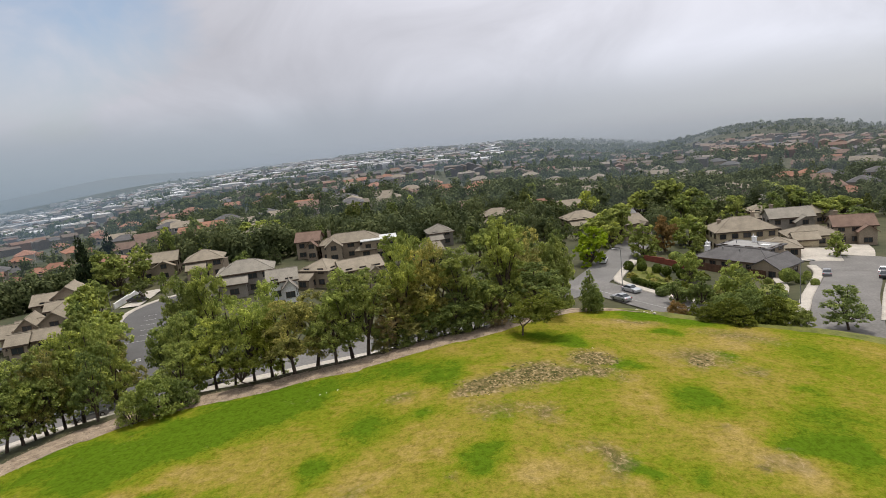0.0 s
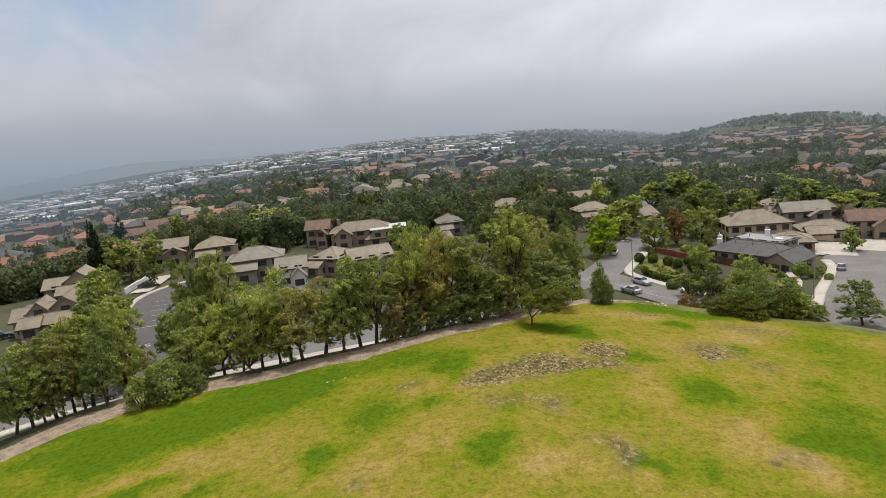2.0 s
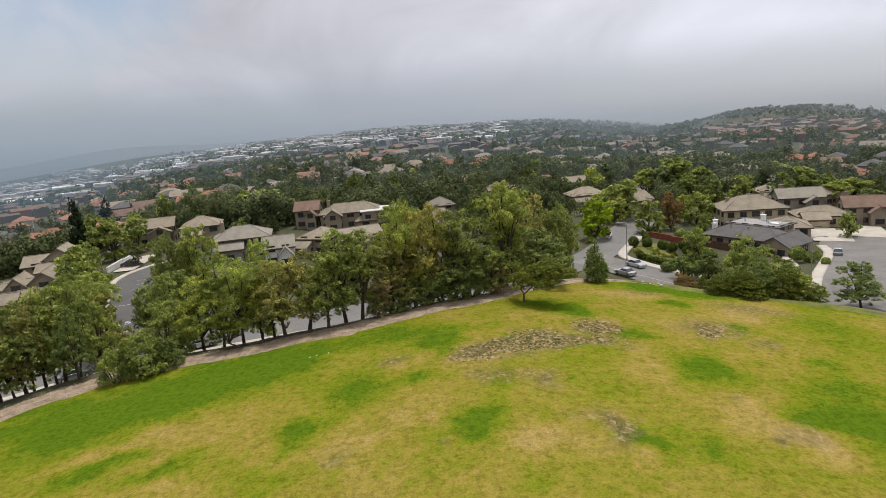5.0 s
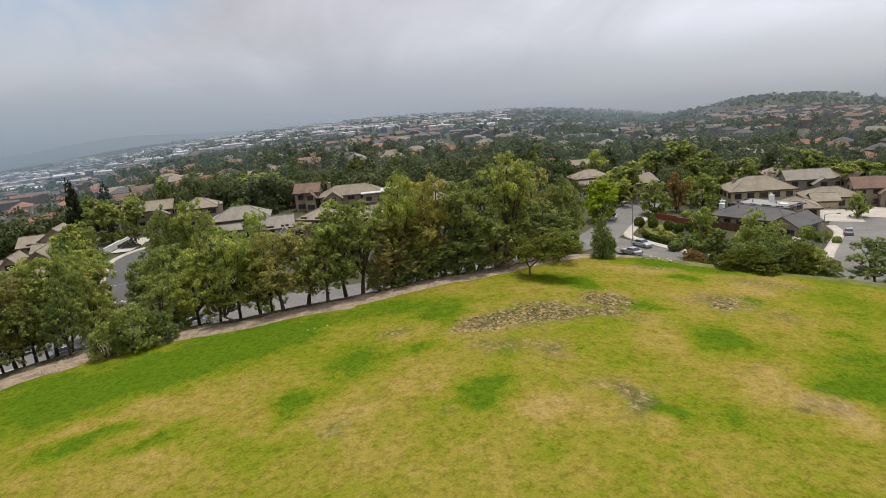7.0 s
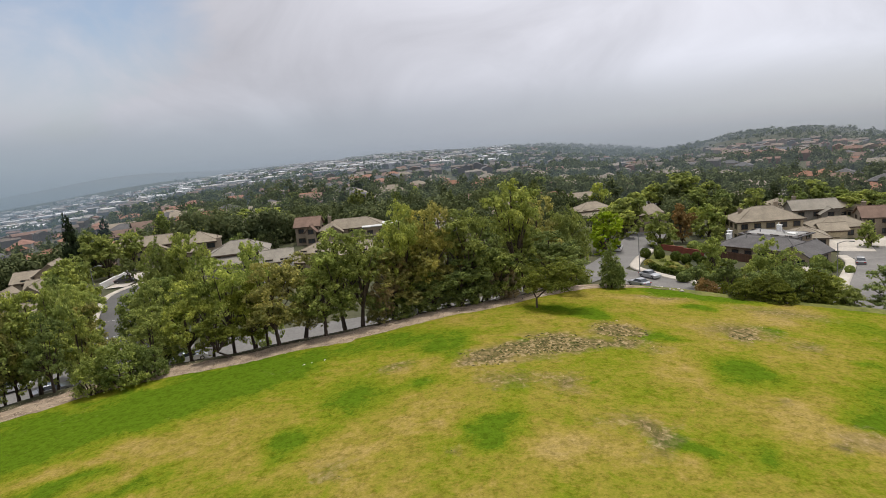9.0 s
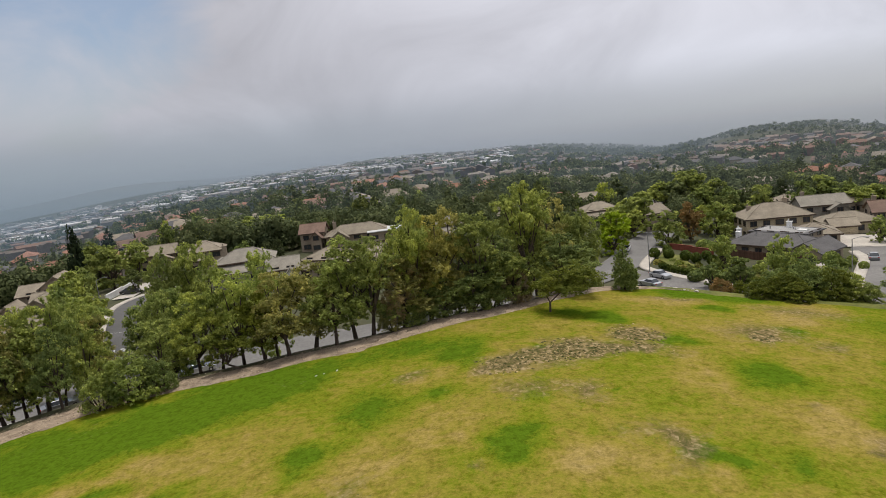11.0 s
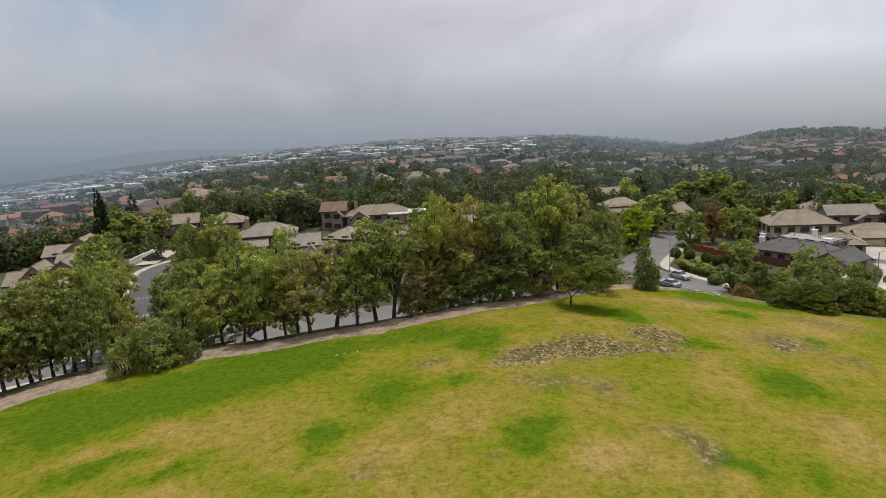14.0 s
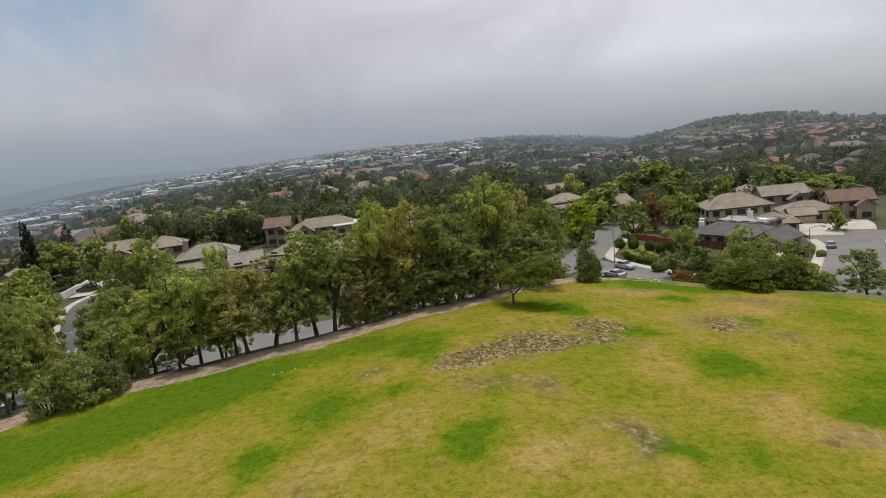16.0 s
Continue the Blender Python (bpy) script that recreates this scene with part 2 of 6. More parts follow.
ROOF = {
    "tan": mottled("roof_tan", (0.211, 0.179, 0.134), (0.314, 0.269, 0.205), 0.5, 0.9, 9.0, 0.5, 0.05, vary=0.10),
    "stone": mottled("roof_stone", (0.194, 0.175, 0.144), (0.281, 0.256, 0.213), 0.5, 0.9, 9.0, 0.5, 0.05, vary=0.08),
    "grey": mottled("roof_grey", (0.085, 0.080, 0.080), (0.135, 0.128, 0.126), 0.5, 0.85, 9.0, 0.5, 0.05, vary=0.06),
    "brown": mottled("roof_brown", (0.149, 0.098, 0.075), (0.241, 0.161, 0.121), 0.5, 0.9, 9.0, 0.5, 0.05, vary=0.15),
    "clay": mottled("roof_clay", (0.253, 0.121, 0.077), (0.352, 0.182, 0.116), 0.5, 0.9, 9.0, 0.5, 0.05, vary=0.18),
    "white": mottled("roof_white", (0.46, 0.46, 0.45), (0.62, 0.62, 0.61), 0.3, 0.8, 9.0, 0.1, 0.02),
}
STUCCO = {
    "beige": mottled("stucco_beige", (0.285, 0.235, 0.175), (0.36, 0.30, 0.23), 0.4, 0.95, 12.0, 0.3, 0.02, vary=0.10),
    "cream": mottled("stucco_cream", (0.43, 0.36, 0.245), (0.52, 0.45, 0.315), 0.4, 0.95, 12.0, 0.3, 0.02, vary=0.08),
    "grey": mottled("siding_grey", (0.24, 0.22, 0.19), (0.33, 0.30, 0.27), 0.4, 0.9, 12.0, 0.3, 0.02, vary=0.10),
    "white": mottled("stucco_white", (0.66, 0.66, 0.66), (0.80, 0.80, 0.79), 0.4, 0.9, 12.0, 0.2, 0.02),
}
LEAF["suburb"] = leaf_material("leaf_suburb", ((0.062, 0.085, 0.042), (0.125, 0.155, 0.070), (0.215, 0.245, 0.100)), 0.35, 0.3)
WOOD_LEAF = leaf_material("leaf_far", ((0.048, 0.066, 0.038), (0.094, 0.118, 0.062), (0.165, 0.185, 0.092)), 0.3, clump=0.11)
IVY = mottled("ivy", (0.075, 0.090, 0.014), (0.19, 0.19, 0.040), 0.5, 0.9, 7.0, 0.8, 0.12)
HEDGE = leaf_material("leaf_hedge", ((0.045, 0.070, 0.012), (0.085, 0.115, 0.020), (0.130, 0.160, 0.034)), 0.3, 0.05)
TRIM_BROWN = mottled("trim_brown", (0.07, 0.05, 0.035), (0.12, 0.085, 0.06), 1.0, 0.7)
TRIM_WHITE = mottled("trim_white", (0.70, 0.69, 0.66), (0.82, 0.81, 0.78), 1.0, 0.6)
BRICK_RED = mottled("red_brick", (0.17, 0.050, 0.035), (0.27, 0.085, 0.055), 0.8, 0.9, 8.0, 0.5, 0.03)
METAL = mottled("galvanised_metal", (0.30, 0.30, 0.30), (0.42, 0.42, 0.42), 1.5, 0.45, metal=0.7)
GLASS = principled("window_glass", (0.035, 0.042, 0.05), 0.06, 0.0, 0.6)[0]
RUBBER = principled("rubber", (0.02, 0.02, 0.02), 0.8)[0]


def car_paint(name, color, metal=0.3):
    m, nt, b = principled(name, color, 0.3, metal, 0.5)
    b.inputs["Coat Weight"].default_value = 0.6
    return m


PAINT = {"silver": car_paint("silver_paint", (0.42, 0.43, 0.45), 0.6), "white": car_paint("white_paint", (0.75, 0.75, 0.75), 0.0),
         "black": car_paint("black_paint", (0.018, 0.018, 0.022), 0.1), "grey": car_paint("grey_paint", (0.16, 0.165, 0.175), 0.5)}

# ---------------------------------------------------------------- the lie of the land
def smooth(a, b, v):
    k = min(1.0, max(0.0, (v - a) / (b - a)))
    return k * k * (3 - 2 * k)


EDGE_AZ = (-180, -75, -48, -44, -40, -32, -26, -20, -15, -11, -7, -4, 0, 3, 6, 9, 12, 15, 18, 23, 28, 33, 37, 44, 60, 110, 180)
EDGE_R = (62, 60, 59.5, 60.5, 59.5, 57.5, 53.8, 53.3, 52.6, 52.3, 53.4, 54.3, 55.3, 56.5, 59.3, 62.5, 68, 72.3, 75, 74.8, 73, 73, 75.5, 76, 71, 64, 62)


def edge_radius(az):
    """Radius of the lawn round (0, 20) at an azimuth in degrees, 0 being ahead."""
    return sum(float(np.interp(az + o, EDGE_AZ, EDGE_R)) for o in (-3, -1.5, 0, 1.5, 3)) / 5


def crest_radius(az):
    """Radius of the brow of the slope: beyond the mulch border where there is one."""
    return edge_radius(az) + 3.9 * (1 - smooth(8, 19, az)) * smooth(-100, -70, az)


def lawn_z(x, y):
    soft = math.log(1 + math.exp(min(30, (x - 6) / 5))) * 5
    return 0.2 - 0.125 * soft - 0.075 * max(0.0, -x) - 0.0006 * max(0.0, y - 45) ** 2


def plain_z(x, y):
    """Nearly level suburb and valley floor, bent down at both sides to fit the camera's bowed horizon, with the hill to
    the right of ahead.
    """
    d = math.hypot(x, y)
    az = math.degrees(math.atan2(x, y)) if y > 1 else 90.0 * (1 if x > 0 else -1)
    base = -8.0 - 4.0 * smooth(-55, 15, x)
    dip = 2.6 * smooth(108, 150, y) * smooth(35, 65, x) + 0.02 * max(0.0, min(x, 160) - 60) * smooth(100, 150, y) * (1 - smooth(350, 600, d))
    # open valley, ahead and to the left
    level = base - 0.018 * max(0.0, min(d, 420) - 190) - 0.0015 * max(0.0, d - 420) - dip
    # drop by azimuth, shaped to match the lens's curved horizon
    level -= d * math.tan(radians(float(np.interp(az, (-45, -35, -25, -15, -5, 5, 15, 25), (2.3, 1.65, 0.85, 0.25, 0.0, 0.05, 0.5, 1.2))))) * smooth(180, 800, d)
    level -= 7.0 * smooth(165, 265, d) * smooth(21, 32, -az)
    level += (62 + 26 * noise.noise(Vector((x / 500, y / 500, 2.0)))) * math.exp(-((d - 2520) / 150) ** 2) * smooth(8, 34, -az)
    k = smooth(9, 20, az)
    if k == 0.0:
        return level
    # hillside
    hill = base - dip - 0.03 * max(0.0, min(d, 300) - 190) - 0.040 * max(0.0, min(d, 1200) - 300) - 0.003 * max(0.0, d - 1200) - 10 * smooth(1400, 2300, d)
    if y > 300:
        ridge = math.exp(-((d - 1300) / 300) ** 2)
        hill += ridge * float(np.interp(az, (12, 16, 19, 22, 24, 27, 30, 32, 34, 38, 44), (0, 4, 9, 20, 31, 36, 36, 30, 18, 8, 4))) - 60 * smooth(1300, 2300, d) * smooth(14, 28, az)
        hill += 6 * smooth(350, 800, d) * smooth(8, 24, az) * (1 - smooth(900, 1500, d))
    return level + (hill - level) * k


def ground_z(x, y):
    dx, dy = x, y - 20
    r = math.hypot(dx, dy)
    if r > 160:
        return plain_z(x, y)
    az = math.degrees(math.atan2(dx, dy))
    e = crest_radius(az)
    if r < e:
        return lawn_z(x, y)
    k = e / r
    top = lawn_z(x * k, 20 + dy * k)
    low = plain_z(x, y)
    return top + (low - top) * smooth(0.5, 17, r - e)

# ---------------------------------------------------------------- mesh helpers
def mesh_of(name, verts, faces, mat=None, flat=True):
    me = bpy.data.meshes.new(name)
    me.from_pydata([tuple(v) for v in verts], [], faces)
    if not flat:
        me.polygons.foreach_set("use_smooth", [True] * len(me.polygons))
    if mat:
        me.materials.append(mat)
    me.update()
    return me


def part(name, bm, material, parent, label=""):
    me = bpy.data.meshes.new(name)
    bm.to_mesh(me)
    bm.free()
    me.materials.append(material)
    ob = new(name, me)
    ob.parent = parent
    if label:
        tagged(ob, label)
    return ob


def mesh_part(name, me, parent, label=""):
    ob = new(name, me)
    ob.parent = parent
    if label:
        tagged(ob, label)
    return ob


def box(bm, x0, x1, y0, y1, z0, z1, bevel=0.0):
    r = bmesh.ops.create_cube(bm, size=1.0, matrix=Matrix.LocRotScale(((x0 + x1) / 2, (y0 + y1) / 2, (z0 + z1) / 2), None, (x1 - x0, y1 - y0, z1 - z0)))
    if bevel:
        edges = list({e for v in r["verts"] for e in v.link_edges})
        bmesh.ops.bevel(bm, geom=edges, offset=bevel, segments=2, affect="EDGES", profile=0.6)


def boxes(*dims, bevel=0.0):
    bm = bmesh.new()
    for d in dims:
        box(bm, *d, bevel=bevel)
    return bm


def tube(bm, a, b, ra, rb, sides=7):
    a, b = Vector(a), Vector(b)
    m = (b - a).to_track_quat("Z", "Y").to_matrix().to_4x4()
    m.translation = (a + b) / 2
    bmesh.ops.create_cone(bm, cap_ends=True, segments=sides, radius1=ra, radius2=rb, depth=(b - a).length, matrix=m)


# ---------------------------------------------------------------- ground: one sheet to the horizon
def ground_sheet():
    angles = sorted({*range(-180, -60, 6), *range(60, 181, 6), *(a * 0.8 for a in range(-75, 76))})
    radii = [0.0] + [3.0 * i for i in range(1, 19)] + [55 + 1.5 * i for i in range(1, 34)]
    r = radii[-1]
    while r < 4700:
        r *= 1.045
        radii.append(r)
    verts, faces, n = [], [], len(angles)
    for r in radii:
        for a in angles:
            x, y = r * math.sin(radians(a)), 20 + r * math.cos(radians(a))
            z = ground_z(x, y)
            inside = r < edge_radius(a) - 0.8
            verts.append((x, y, z - (0.5 if inside else 0.12)))
    for i in range(len(radii) - 1):
        for j in range(n - 1):
            k = i * n + j
            faces.append((k, k + n, k + n + 1, k + 1))
    ob = new("ground", mesh_of("ground", verts, faces, SOIL, False))
    return tagged(ob, "dry brown soil under trees, gardens and the wide valley", "ground", kind="structure")


ground_sheet()


def blob(x, y, cx, cy, rx, ry, turn=0.0):
    c, s = math.cos(radians(turn)), math.sin(radians(turn))
    u, v = (x - cx) * c + (y - cy) * s, -(x - cx) * s + (y - cy) * c
    return math.exp(-((u / rx) ** 2 + (v / ry) ** 2))


def fbm(x, y, s, seed=0.0):
    return noise.fractal(Vector((x / s, y / s, seed)), 1.0, 2.0, 4)


LUSH_AND_SHADE, DRY, BARE = [], [], []
LUSH_AND_SHADE.append((0.45, 22.2, 56.0, 2.9, 4.0, -22))
LUSH_AND_SHADE.append((0.50, 13.2, 42.7, 1.2, 1.2, -17))
LUSH_AND_SHADE.append((0.50, 0.7, 44.6, 1.3, 1.3, -1))
LUSH_AND_SHADE.append((0.30, 2.6, 47.0, 1.6, 2.3, -3))
LUSH_AND_SHADE.append((0.35, 18.6, 65.3, 1.9, 1.7, -16))
LUSH_AND_SHADE.append((0.35, 14.6, 73.8, 1.6, 2.2, -11))
LUSH_AND_SHADE.append((0.40, 4.9, 63.9, 0.7, 0.9, -4))
# green grass, and in part the small tree's shadow painted as darker lawn
LUSH_AND_SHADE.append((0.30, 10.1, 76.8, 3.5, 2.6, -8))
LUSH_AND_SHADE.append((0.45, 28.4, 86.7, 7.2, 2.1, -18))
LUSH_AND_SHADE.append((0.40, 33.2, 84.2, 4.0, 2.8, -21))
LUSH_AND_SHADE.append((0.40, 27.8, 78.5, 1.6, 1.7, -20))
LUSH_AND_SHADE.append((0.35, 31.0, 68.4, 1.4, 1.6, -24))
LUSH_AND_SHADE.append((0.35, 34.2, 58.0, 1.5, 1.7, -30))
LUSH_AND_SHADE.append((0.45, 26.7, 46.7, 2.6, 2.4, -30))
LUSH_AND_SHADE.append((0.42, 30.8, 46.1, 2.4, 3.8, -34))
LUSH_AND_SHADE.append((0.20, 31.9, 52.2, 3.0, 3.5, -31))
LUSH_AND_SHADE.append((0.25, 16.8, 41.1, 1.7, 1.6, -22))
LUSH_AND_SHADE.append((0.15, 3.8, 53.2, 1.5, 1.4, -4))
LUSH_AND_SHADE.append((0.28, 49.9, 78.2, 4.5, 3.3, -33))
LUSH_AND_SHADE.append((0.20, 41.6, 68.1, 4.9, 5.3, -31))
LUSH_AND_SHADE.append((0.35, 9.3, 52.8, 0.6, 0.6, -10))
LUSH_AND_SHADE.append((0.42, -12.5, 48.3, 1.5, 1.8, 15))
LUSH_AND_SHADE.append((0.30, -32.6, 56.4, 6.7, 4.5, 30))
LUSH_AND_SHADE.append((0.30, -24.9, 61.4, 9.0, 4.7, 22))
LUSH_AND_SHADE.append((0.34, -18.7, 64.1, 7.2, 4.5, 16))
LUSH_AND_SHADE.append((0.30, -8.7, 54.2, 2.4, 3.8, 9))
LUSH_AND_SHADE.append((0.38, -3.6, 55.5, 2.1, 1.5, 4))
LUSH_AND_SHADE.append((0.28, -6.7, 69.8, 4.1, 4.5, 5))
LUSH_AND_SHADE.append((0.28, -35.7, 56.2, 4.3, 4.3, 32))
LUSH_AND_SHADE.append((0.40, -27.4, 47.0, 3.5, 1.5, 30))
LUSH_AND_SHADE.append((0.30, -0.7, 65.1, 2.5, 3.9, 1))
LUSH_AND_SHADE.append((0.30, -22.5, 45.1, 2.9, 1.1, 27))
DRY.append((0.25, -26.9, 49.5, 5.8, 2.2, 29))
DRY.append((0.27, -38.4, 54.3, 3.0, 2.7, 35))
DRY.append((0.12, -21.5, 51.7, 5.4, 3.5, 23))
DRY.append((0.20, -3.3, 49.2, 2.2, 2.0, 4))
DRY.append((0.18, -6.9, 44.7, 2.7, 2.1, 9))
DRY.append((0.22, -4.1, 59.1, 2.0, 1.5, 4))
DRY.append((0.22, 5.2, 43.2, 3.0, 2.0, -7))
DRY.append((0.24, -1.5, 47.2, 0.9, 1.5, 2))
DRY.append((0.34, 11.8, 40.3, 1.2, 1.1, -16))
DRY.append((0.28, 23.0, 49.1, 3.2, 2.9, -25))
DRY.append((0.25, 23.7, 44.2, 3.4, 2.7, -28))
DRY.append((0.25, 24.2, 42.3, 2.6, 2.3, -30))
DRY.append((0.28, 33.0, 73.7, 5.2, 3.8, -24))
DRY.append((0.20, 18.0, 55.8, 2.4, 3.5, -18))
DRY.append((0.26, 38.4, 78.7, 3.8, 3.4, -26))
DRY.append((0.20, 2.0, 58.9, 2.2, 1.7, -2))
DRY.append((0.14, 7.7, 71.2, 2.8, 2.2, -6))
DRY.append((0.28, 22.8, 82.3, 4.2, 2.6, -15))
DRY.append((0.22, 11.2, 47.0, 2.2, 2.4, -13))
DRY.append((0.14, -11.9, 43.7, 2.7, 1.3, 15))
BARE.append((0.75, 2.1, 59.8, 2.2, 1.8, -2))
BARE.append((0.90, 5.8, 61.8, 2.4, 1.9, -5))
BARE.append((0.95, 8.5, 63.6, 2.4, 2.4, -8))
BARE.append((0.70, 11.1, 62.5, 1.9, 1.3, -10))
BARE.append((0.75, 15.5, 67.4, 2.1, 3.2, -13))
BARE.append((0.62, 14.6, 62.5, 2.9, 1.4, -13))
BARE.append((0.52, 7.4, 52.9, 1.6, 1.8, -8))
BARE.append((0.36, 3.3, 54.7, 2.4, 1.9, -3))
BARE.append((0.52, 27.5, 68.2, 3.5, 3.5, -22))
BARE.append((0.70, 26.9, 65.8, 1.1, 1.5, -22))
BARE.append((0.42, 31.4, 63.0, 1.8, 1.9, -26))
BARE.append((0.52, 11.1, 43.7, 1.1, 1.8, -14))
BARE.append((0.40, 10.9, 45.9, 1.9, 1.7, -13))
BARE.append((0.60, 22.6, 42.7, 0.5, 0.6, -28))
BARE.append((0.45, 25.0, 83.5, 2.9, 2.0, -17))
BARE.append((0.38, -6.1, 60.2, 2.1, 1.2, 6))
BARE.append((0.38, -8.7, 42.9, 1.7, 1.4, 11))
BARE.append((0.40, -1.3, 43.5, 0.5, 0.8, 2))
BARE.append((0.40, 22.2, 49.1, 0.5, 0.7, -24))
BARE.append((0.40, 36.4, 76.7, 4.6, 2.6, -25))
BARE.append((0.34, 23.7, 44.2, 2.0, 1.4, -28))


def lawn():
    """Park lawn: patches of green with some painted tree shade, straw and bare earth lie in three layers on a fine
    grid.
    """
    angles = [*range(-180, -110, 2), *(-110 + 0.5 * i for i in range(441)), *range(112, 181, 2)]
    steps = 125
    verts, faces, dry, bare = [], [], [], []
    for i in range(steps + 1):
        f = i / steps
        for a in angles:
            r = edge_radius(a) * (0.02 + 0.98 * f)
            x, y = r * math.sin(radians(a)), 20 + r * math.cos(radians(a))
            z = lawn_z(x, y) + 0.10 * fbm(x, y, 6.0, 3.0) + 0.03 * fbm(x, y, 1.5, 5.0)
            verts.append((x, y, z))
            wx, wy = 1.5 * fbm(x, y, 3.5, 6.0), 1.5 * fbm(x, y, 3.5, 8.0)
            big = 0.10 * fbm(x, y, 16.0, 1.0) + 0.10 * fbm(x, y, 5.0, 9.0)
            rim = smooth(0.80, 0.97, f) * smooth(5, -12, x) if x < 5 else 0.0
            v = -0.53 + big - 0.20 * smooth(-4, -26, x) * smooth(0.55, 0.85, f)
            v -= 1.45 * sum(w * blob(x + wx, y + wy, *b) for w, *b in LUSH_AND_SHADE)
            v += sum(w * blob(x + wx, y + wy, *b) for w, *b in DRY)
            dry.append(v)
            bare.append(sum(w * blob(x + 1.5 * fbm(x, y, 3.0, 2.0), y + 1.5 * fbm(x, y, 3.0, 4.0), *b) for w, *b in BARE))
    n = len(angles)
    for i in range(steps):
        for j in range(n - 1):
            k = i * n + j
            faces.append((k, k + n, k + n + 1, k + 1))
    me = mesh_of("park_lawn", verts, faces, LAWN, False)
    for key, values in (("dry", dry), ("bare", bare)):
        me.attributes.new(key, "FLOAT", "POINT").data.foreach_set("value", values)
    ob = new("park_lawn", me)
    return tagged(ob, "patchy park lawn, green and straw yellow with bare earth", "lawn", kind="structure")


lawn()


def ring_strip(name, inner, outer, lift, mat, label, category, first=-80, last=22, fade=10):
    angles = [first + 0.5 * i for i in range(2 * (last - first) + 1)]
    verts, faces = [], []
    for a in angles:
        e = edge_radius(a)
        for k in range(5):
            r = e + inner * (1 - smooth(last - fade, last, a)) + (outer - inner) * k / 4 * (1 - smooth(last - fade, last, a)) + 0.75 * fbm(a / 2, k * 0.3, 1.2, 7.0)
            x, y = r * math.sin(radians(a)), 20 + r * math.cos(radians(a))
            verts.append((x, y, ground_z(x, y) + lift - (0.25 if k in (0, 4) else 0.0)))
    for i in range(len(angles) - 1):
        for k in range(4):
            v = i * 5 + k
            faces.append((v, v + 5, v + 6, v + 1))
    return tagged(new(name, mesh_of(name, verts, faces, mat, False)), label, category, kind="structure")


ring_strip("ground_cover", -0.6, 7.0, 0.10, IVY, "low yellow green ground cover on the slope below the lawn", "ground cover", 18, 80, 2)
ring_strip("mulch_border", -0.5, 4.3, 0.12, MULCH, "brown bark mulch border between lawn and tree row", "ground cover")


def dense(points, step=2.0):
    """Catmull-Rom through the points, at even steps."""
    p = [Vector(q) for q in points]
    p = [2 * p[0] - p[1], *p, 2 * p[-1] - p[-2]]
    out = []
    for i in range(1, len(p) - 2):
        n = max(2, int((p[i + 1] - p[i]).length / step))
        for k in range(n):
            t = k / n
            out.append(0.5 * (2 * p[i] + (p[i + 1] - p[i - 1]) * t + (2 * p[i - 1] - 5 * p[i] + 4 * p[i + 1] - p[i + 2]) * t * t
                              + (3 * p[i] - p[i - 1] - 3 * p[i + 1] + p[i + 2]) * t ** 3))
    out.append(p[-2])
    return out


def ribbon(name, points, left, right, lift, mat, label, category, wall=0.0, cols=4):
    """A band along a line, from left to right of it (metres), lying on the ground; wall: a vertical face down from each side."""
    pts = dense(points)
    verts, faces = [], []
    rows = cols + 1 + (2 if wall else 0)
    for i, p in enumerate(pts):
        d = (pts[min(i + 1, len(pts) - 1)] - pts[max(i - 1, 0)]).normalized()
        side = Vector((d.y, -d.x))
        line = []
        for k in range(cols + 1):
            q = p + side * (left + (right - left) * k / cols)
            line.append((q.x, q.y, ground_z(q.x, q.y) + lift))
        if wall:
            line = [(line[0][0], line[0][1], line[0][2] - wall), *line, (line[-1][0], line[-1][1], line[-1][2] - wall)]
        verts += line
    for i in range(len(pts) - 1):
        for k in range(rows - 1):
            v = i * rows + k
            faces.append((v, v + rows, v + rows + 1, v + 1))
    return tagged(new(name, mesh_of(name, verts, faces, mat, False)), label, category, kind="structure")


MAIN = [(-135, 12), (-98, 46), (-72, 70), (-52, 87), (-28, 102), (-5, 115), (14, 126), (29, 138), (38, 150), (45, 164), (52.5, 179), (65, 207), (80, 256), (99, 316)]
SIDE = [(31, 141), (36.5, 129.5), (42.5, 116.5), (49, 105), (58, 94), (72, 78), (96, 52)]
COURT = [(60, 92), (66, 101), (73, 112), (83, 125.5), (93, 141)]
LEFT_ROAD = [(-46.5, 90), (-49, 98), (-52.8, 107.5), (-59.3, 120), (-65.6, 134), (-68.4, 143), (-66.8, 151), (-61, 157)]
CORNER = [(49.5, 165), (44.5, 155), (40.5, 147), (38.2, 140.5), (40, 133.5), (45, 122), (51, 111), (57, 103.5), (61.5, 104.5), (67.8, 113.5), (77.6, 127), (84.5, 137.5), (88, 146)]
ribbon("road", MAIN, -4.6, 4.6, 0.06, ASPHALT, "grey asphalt street round the park", "road")
ribbon("road", SIDE, -4.6, 4.4, 0.08, PALE_ASPHALT, "worn pale grey asphalt street beside the park", "road")
ribbon("road", COURT, -5.2, 5.2, 0.10, PALE_ASPHALT, "pale grey asphalt of a dead end street with tyre marks", "road")
ribbon("road", LEFT_ROAD, -5.2, 5.2, 0.09, DARK_ASPHALT, "dark grey asphalt entry street with parking bays", "road")
ribbon("pavement", CORNER, -2.0, 0.0, 0.26, CONCRETE, "pale concrete pavement and kerb round the street corner", "pavement", 0.3)
ribbon("pavement", MAIN[:7], 4.7, 6.6, 0.22, CONCRETE, "pale concrete pavement along the park slope", "pavement", 0.3)
ribbon("pavement", MAIN[:3], -6.6, -4.7, 0.22, CONCRETE, "pale concrete pavement and kerb along the street", "pavement", 0.3)
